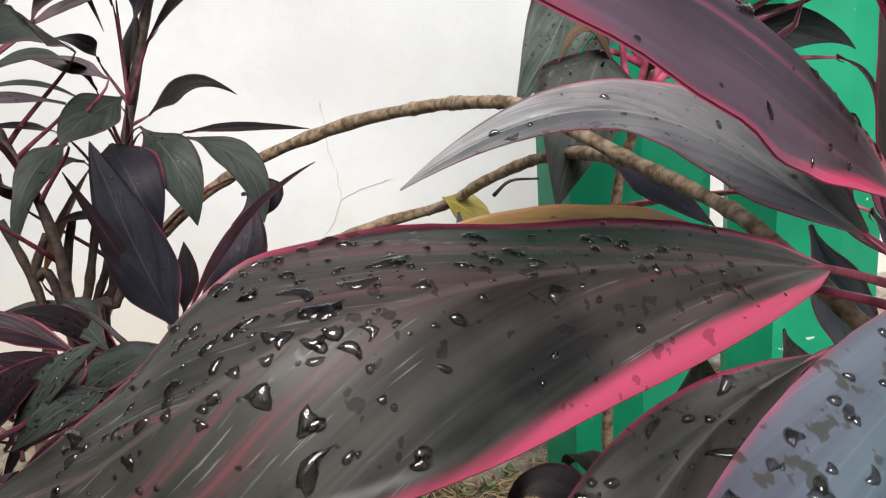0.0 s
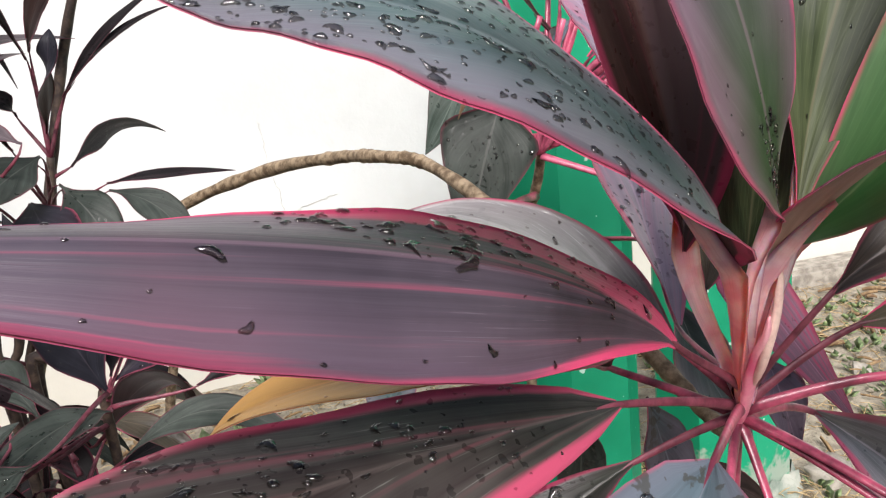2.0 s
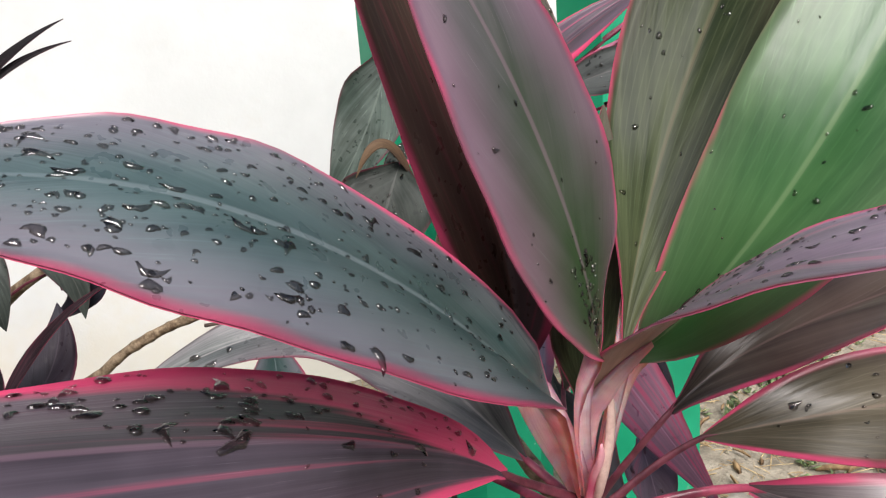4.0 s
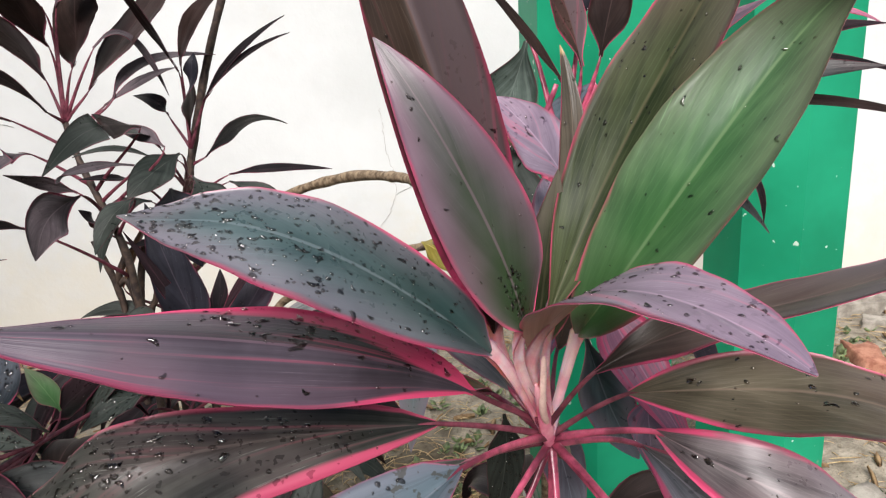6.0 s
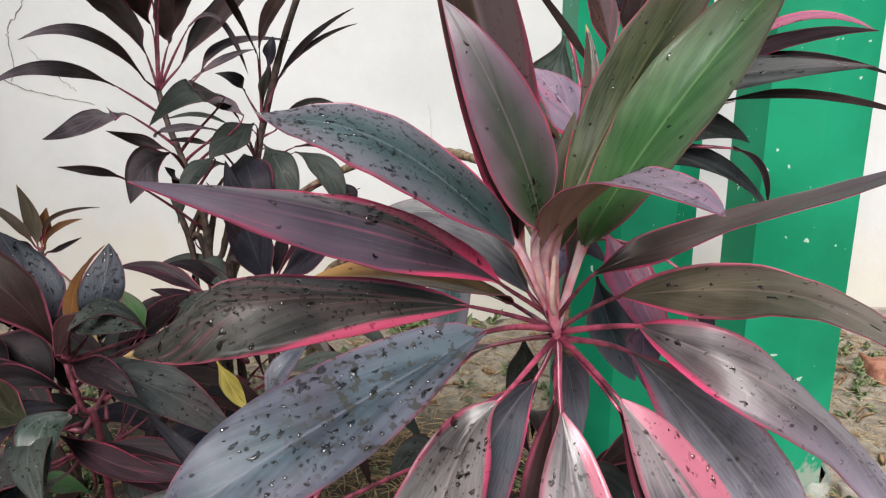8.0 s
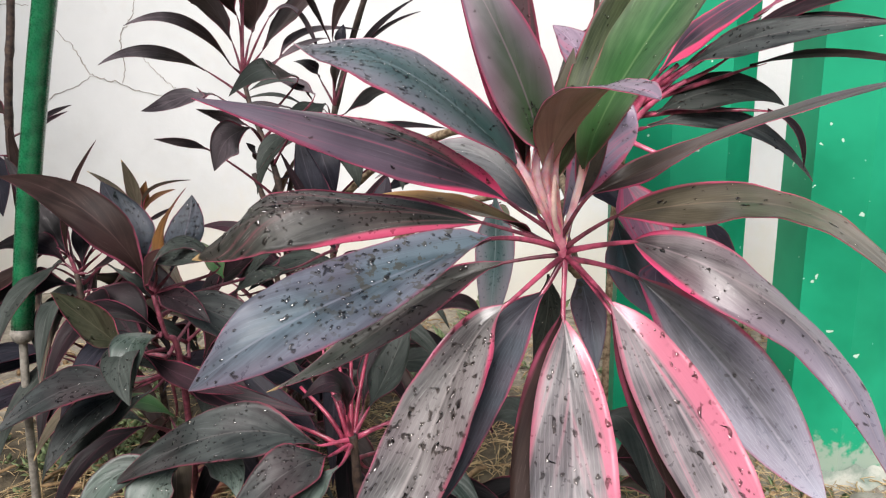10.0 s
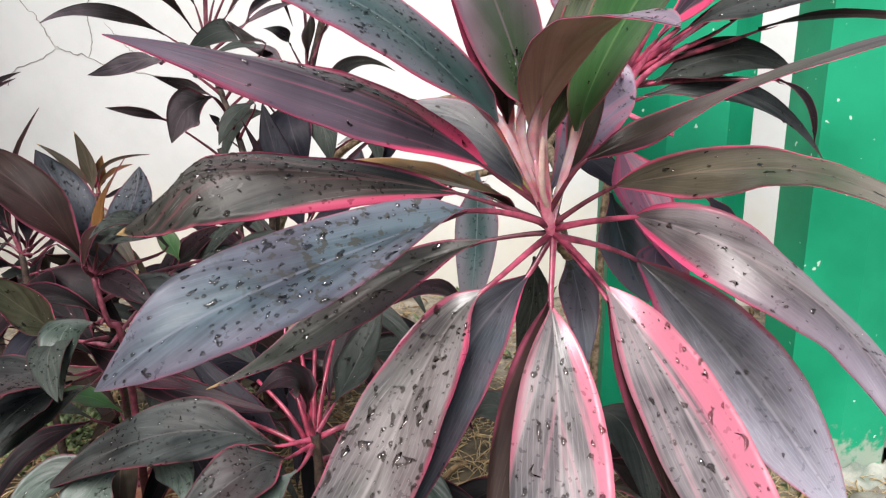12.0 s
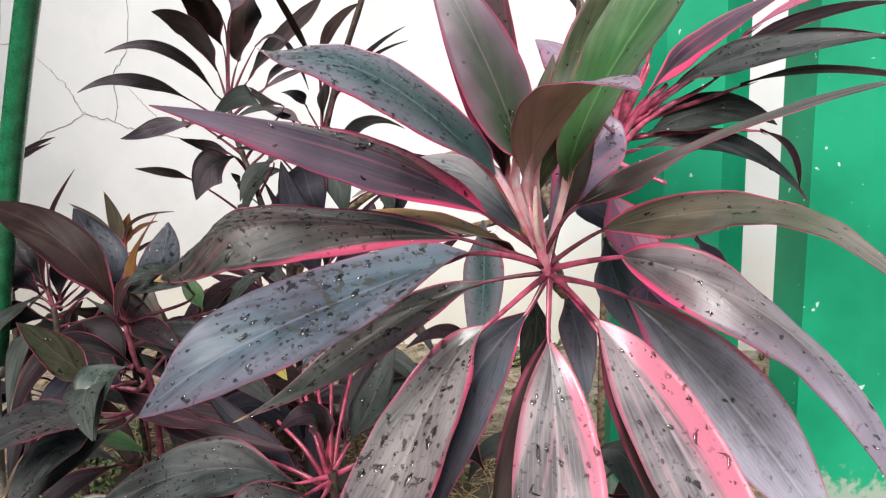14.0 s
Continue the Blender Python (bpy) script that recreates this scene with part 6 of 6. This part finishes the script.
leaf(second, "wetgrey", (0.127, 0.618, 1.082), (0.165, 0.580, 1.096), (0.269, 0.580, 1.135), (0.398, 0.590, 1.115), (0.488, 0.600, 0.984), 0.050, (25, 35), "y", 0.80, 6, 20, stout=1.6)
leaf(second, "dark", (0.129, 0.606, 1.114), (0.378, 0.550, 1.125), (0.428, 0.550, 1.114), (0.452, 0.550, 1.078), (0.452, 0.550, 1.017), 0.021, drops=8, stout=1.6)
leaf(second, "pink", (0.130, 0.600, 1.130), (0.183, 0.560, 1.164), (0.240, 0.533, 1.224), (0.292, 0.507, 1.267), (0.338, 0.480, 1.292), 0.026, drops=6, stout=1.6)
leaf(second, "silvergreen", (0.130, 0.600, 1.130), (0.082, 0.660, 1.328), (0.060, 0.657, 1.246), (0.021, 0.660, 1.167), (-0.035, 0.670, 1.090), 0.107, stout=1.6)
leaf(second, "under", (0.130, 0.600, 1.130), (0.142, 0.600, 1.244), (0.091, 0.600, 1.321), (0.033, 0.600, 1.395), (-0.031, 0.600, 1.466), 0.022, stout=1.6)
leaf(second, "under", (0.130, 0.600, 1.130), (0.192, 0.600, 1.297), (0.201, 0.600, 1.350), (0.216, 0.600, 1.413), (0.236, 0.600, 1.487), 0.068, stout=1.6)
leaf(second, "mauve", (0.130, 0.600, 1.130), (0.161, 0.600, 1.283), (0.148, 0.600, 1.352), (0.124, 0.600, 1.422), (0.088, 0.600, 1.494), 0.060, stout=1.6)
leaf(second, "blue", (0.130, 0.600, 1.130), (0.169, 0.640, 1.359), (0.173, 0.640, 1.389), (0.183, 0.640, 1.418), (0.200, 0.640, 1.446), 0.051, drops=8, stout=1.6)
leaf(second, "slate", (0.130, 0.600, 1.130), (0.183, 0.600, 1.258), (0.147, 0.610, 1.230), (0.105, 0.627, 1.190), (0.058, 0.650, 1.138), 0.051, stout=1.6)
leaf(second, "dry", (0.128, 0.612, 1.098), (0.076, 0.570, 1.111), (0.046, 0.560, 1.194), (0.017, 0.557, 1.204), (-0.010, 0.560, 1.142), 0.021, under="dry", stout=1.6)
leaf(second, "wet", (0.130, 0.600, 1.130), (0.055, 0.580, 1.152), (0.034, 0.563, 1.121), (0.008, 0.553, 1.056), (-0.022, 0.550, 0.958), 0.135, skew=0.62, drops=60, stout=1.6)
leaf(second, "wetgrey", (0.130, 0.600, 1.130), (0.227, 0.520, 1.213), (0.296, 0.470, 1.264), (0.409, 0.420, 1.272), (0.521, 0.380, 1.270), 0.060, (20, 38), "y", 0.75, 10, 60, stout=1.5)
leaf(second, "under", (0.130, 0.600, 1.130), (0.334, 0.520, 1.206), (0.395, 0.460, 1.238), (0.491, 0.413, 1.231), (0.619, 0.380, 1.186), 0.027, stout=1.6)
leaf(second, "dark", (0.130, 0.600, 1.130), (0.292, 0.530, 1.220), (0.351, 0.480, 1.296), (0.446, 0.437, 1.306), (0.578, 0.400, 1.250), 0.031, drops=8, stout=1.6)
leaf(second, "maroon", (0.130, 0.600, 1.130), (0.294, 0.530, 1.249), (0.378, 0.487, 1.305), (0.459, 0.450, 1.330), (0.540, 0.420, 1.324), 0.047, stout=1.6)
leaf(second, "pink", (0.130, 0.600, 1.130), (0.336, 0.520, 1.292), (0.408, 0.483, 1.357), (0.476, 0.453, 1.367), (0.540, 0.430, 1.324), 0.027, drops=6, stout=1.6)
leaf(second, "wet", (0.130, 0.600, 1.130), (0.074, 0.600, 1.186), (0.062, 0.600, 1.157), (0.047, 0.600, 1.140), (0.029, 0.600, 1.135), 0.033, drops=60, stout=1.6)
leaf(second, "pink", None, (0.081, 0.160, 1.057), (0.102, 0.133, 1.015), (0.131, 0.107, 0.960), (0.168, 0.080, 0.893), 0.071, skew=0.70, drops=6, stout=1.6, under="pink")
leaf(second, "pale", (0.130, 0.600, 1.130), (0.062, 0.200, 1.168), (0.034, 0.207, 1.217), (0.006, 0.213, 1.252), (-0.021, 0.220, 1.272), 0.078, skew=0.75, drops=10, under="pink", stout=1.6)
leaf(second, "pale", None, (0.136, 0.150, 0.932), (0.130, 0.127, 0.918), (0.128, 0.110, 0.895), (0.130, 0.100, 0.862), 0.048, skew=0.70, drops=10, under="pink", stout=1.6)
leaf(second, "teal", None, (0.078, 0.200, 0.986), (0.091, 0.187, 0.927), (0.109, 0.173, 0.880), (0.132, 0.160, 0.845), 0.071, stout=1.6)
leaf(second, "blue", (0.116, 0.660, 0.930), (0.223, 0.300, 0.969), (0.250, 0.300, 0.939), (0.271, 0.300, 0.897), (0.288, 0.300, 0.841), 0.044, drops=8, stout=1.6)
leaf(second, "blue", (0.122, 0.640, 1.010), (0.031, 0.500, 1.016), (0.060, 0.490, 1.002), (0.097, 0.473, 0.975), (0.143, 0.450, 0.935), 0.064, drops=8, stout=1.6)


# ---- low growth under the plants ----
under_rng = np.random.default_rng(21)
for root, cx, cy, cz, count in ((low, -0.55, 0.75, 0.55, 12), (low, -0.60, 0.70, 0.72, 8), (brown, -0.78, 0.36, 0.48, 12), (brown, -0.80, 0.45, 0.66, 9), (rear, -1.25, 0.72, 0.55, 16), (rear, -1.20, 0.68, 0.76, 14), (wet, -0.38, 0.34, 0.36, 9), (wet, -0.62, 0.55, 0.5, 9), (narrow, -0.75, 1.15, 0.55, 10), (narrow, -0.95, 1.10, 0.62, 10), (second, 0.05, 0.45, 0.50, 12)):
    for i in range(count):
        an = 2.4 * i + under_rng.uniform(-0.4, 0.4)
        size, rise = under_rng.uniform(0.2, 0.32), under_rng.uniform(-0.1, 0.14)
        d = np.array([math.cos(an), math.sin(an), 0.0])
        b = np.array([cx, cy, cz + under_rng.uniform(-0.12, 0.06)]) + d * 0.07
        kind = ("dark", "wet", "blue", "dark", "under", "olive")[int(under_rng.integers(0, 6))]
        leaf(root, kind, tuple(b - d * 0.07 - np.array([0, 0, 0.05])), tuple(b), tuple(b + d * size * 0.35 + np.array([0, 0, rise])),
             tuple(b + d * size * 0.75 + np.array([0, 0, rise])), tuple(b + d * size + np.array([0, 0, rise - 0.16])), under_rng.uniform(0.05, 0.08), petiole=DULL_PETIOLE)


# ---- litter on the soil ----
def blades(name, count, area, length, width, material, lift, label, category, seed, parent=None):
    """Many thin bent strips strewn over a stretch of soil, as one object."""
    rng = np.random.default_rng(seed)
    verts, faces = [], []
    for _ in range(count):
        x, y = rng.uniform(area[0], area[1]), rng.uniform(area[2], area[3])
        z = ground_height(x, y) + rng.uniform(0.001, lift)
        an, ln, w = rng.uniform(0, 6.283), rng.uniform(*length), rng.uniform(*width)
        d, n = np.array([math.cos(an), math.sin(an), rng.normal(0, 0.18)]), np.array([-math.sin(an), math.cos(an), rng.normal(0, 0.3)])
        bend = rng.normal(0, 0.22)
        o = len(verts)
        for k in range(4):
            s = k / 3 - 0.5
            c = np.array([x, y, z]) + d * ln * s + n * ln * bend * (s * s - 0.25) + np.array([0, 0, 0.25 * lift * (0.25 - s * s) * 4])
            e = n * w * (1.0 - 1.2 * abs(s))
            verts += [c - e, c + e, c + np.array([0, 0, w * 0.9])]
        for k in range(3):
            a = o + k * 3
            faces += [(a, a + 3, a + 5, a + 2), (a + 1, a + 2, a + 5, a + 4), (a, a + 1, a + 4, a + 3)]
    return tagged(mesh_object(name, verts, faces, material), label, category, kind="stuff")


blades("dry_straw", 5200, (-2.2, 2.4, -0.3, 2.3), (0.02, 0.12), (0.0008, 0.003), STRAW, 0.02, "pale dry straw and plant litter lying on soil", "litter", 3)
blades("dry_straw", 2600, (-1.5, 0.2, -0.2, 0.75), (0.03, 0.14), (0.0008, 0.003), STRAW, 0.03, "tangled dry straw under the plants", "litter", 8)
blades("dry_straw", 3200, (-0.7, 0.9, 0.15, 1.3), (0.02, 0.10), (0.0008, 0.0028), STRAW, 0.025, "short dry straw strewn under the leaves", "litter", 12)
blades("dead_leaf_litter", 900, (-2.2, 2.4, -0.3, 2.3), (0.03, 0.09), (0.005, 0.014), LITTER, 0.02, "brown dead leaf scraps lying on soil", "litter", 4)


def clods(count, area, seed):
    """Small crumbs of earth and grit, each an uneven eight-sided lump."""
    rng = np.random.default_rng(seed)
    verts, faces = [], []
    for _ in range(count):
        x, y = rng.uniform(area[0], area[1]), rng.uniform(area[2], area[3])
        r = 0.003 + 0.012 * rng.random() ** 3
        o = len(verts)
        c = np.array([x, y, ground_height(x, y) + r * 0.3])
        for d in ((1, 0, 0), (0, 1, 0), (-1, 0, 0), (0, -1, 0), (0, 0, 1), (0, 0, -1)):
            verts.append(c + np.array(d) * r * rng.uniform(0.6, 1.4, 3))
        for k in range(4):
            faces += [(o + k, o + (k + 1) % 4, o + 4), (o + (k + 1) % 4, o + k, o + 5)]
    return tagged(mesh_object("soil_clods", verts, faces, SOIL, smooth=False), "loose crumbs of earth and grit on soil", "soil", kind="stuff")


clods(4200, (-1.6, 2.4, -0.1, 2.2), 17)


def weed_patch(seed, count, area, size=(0.015, 0.05)):
    rng = np.random.default_rng(seed)
    verts, faces = [], []
    for _ in range(count):
        x, y = rng.uniform(area[0], area[1]), rng.uniform(area[2], area[3])
        z = ground_height(x, y)
        for _ in range(int(rng.integers(4, 8))):
            an, el, ln = rng.uniform(0, 6.283), rng.uniform(0.2, 1.1), rng.uniform(*size)
            d = np.array([math.cos(an) * math.cos(el), math.sin(an) * math.cos(el), math.sin(el)])
            n = np.array([-math.sin(an), math.cos(an), 0.0]) * ln * 0.32
            p = np.array([x, y, z]) + d * ln * 0.2
            o = len(verts)
            verts += [p, p + d * ln * 0.5 + n, p + d * ln, p + d * ln * 0.5 - n, p + d * ln * 0.5 - np.array([0, 0, ln * 0.12])]
            faces += [(o, o + 1, o + 4), (o + 1, o + 2, o + 4), (o + 2, o + 3, o + 4), (o + 3, o, o + 4), (o, o + 3, o + 2, o + 1)]
    return tagged(mesh_object("weeds", verts, faces, WEED), "small green weeds sprouting from the soil", "weeds", kind="stuff")


weed_patch(5, 90, (0.5, 2.4, 0.6, 2.3))
weed_patch(15, 120, (1.25, 2.1, 0.8, 2.0))
weed_patch(7, 130, (-1.15, -0.55, -0.05, 0.5))
weed_patch(23, 240, (-1.55, -1.15, 0.74, 1.06))
weed_patch(24, 12, (-0.40, 0.05, 2.05, 2.28), (0.05, 0.12))
weed_patch(25, 24, (-0.78, -0.35, 1.4, 1.85), (0.04, 0.1))
weed_patch(6, 200, (-1.8, 0.3, 0.3, 1.8))


def rubble(name, x, y, size, material, seed, label, category):
    """A worn lump: a cube bevelled and knocked out of true, half sunk in the soil."""
    rng = np.random.default_rng(seed)
    bm = bmesh.new()
    bmesh.ops.create_cube(bm, size=1.0)
    bmesh.ops.subdivide_edges(bm, edges=bm.edges, cuts=2, use_grid_fill=True)
    for v in bm.verts:
        v.co *= 1 + 0.10 * rng.normal() - 0.12 * max(0, v.co.length - 0.6)
        v.co.x, v.co.y, v.co.z = v.co.x * size[0], v.co.y * size[1], v.co.z * size[2]
    bmesh.ops.bevel(bm, geom=bm.edges, offset=min(size) * 0.06, segments=1, affect="EDGES")
    me = bpy.data.meshes.new(name)
    bm.to_mesh(me)
    bm.free()
    me.materials.append(material)
    me.polygons.foreach_set("use_smooth", [True] * len(me.polygons))
    ob = new(name, me)
    ob.location = (x, y, ground_height(x, y) + size[2] * 0.28)
    ob.rotation_euler = (rng.normal(0, 0.1), rng.normal(0, 0.1), rng.uniform(0, 3.1))
    return tagged(ob, label, category, "lumps on the soil")


rubble("brick", 1.45, 1.75, (0.2, 0.1, 0.06), BRICK, 1, "broken red brick lying on bare soil", "brick")
rubble("brick", -0.965, 0.67, (0.2, 0.11, 0.07), BRICK, 2, "worn red brick lying under the wet plant", "brick")
stone_rng = np.random.default_rng(9)
for i in range(16):
    sz = stone_rng.uniform(0.025, 0.09)
    rubble("stone", stone_rng.uniform(0.4, 2.2), stone_rng.uniform(0.7, 2.2), (sz * 1.4, sz, sz * 0.7), STONE, 30 + i, "rough grey stone half sunk in the soil", "stone")
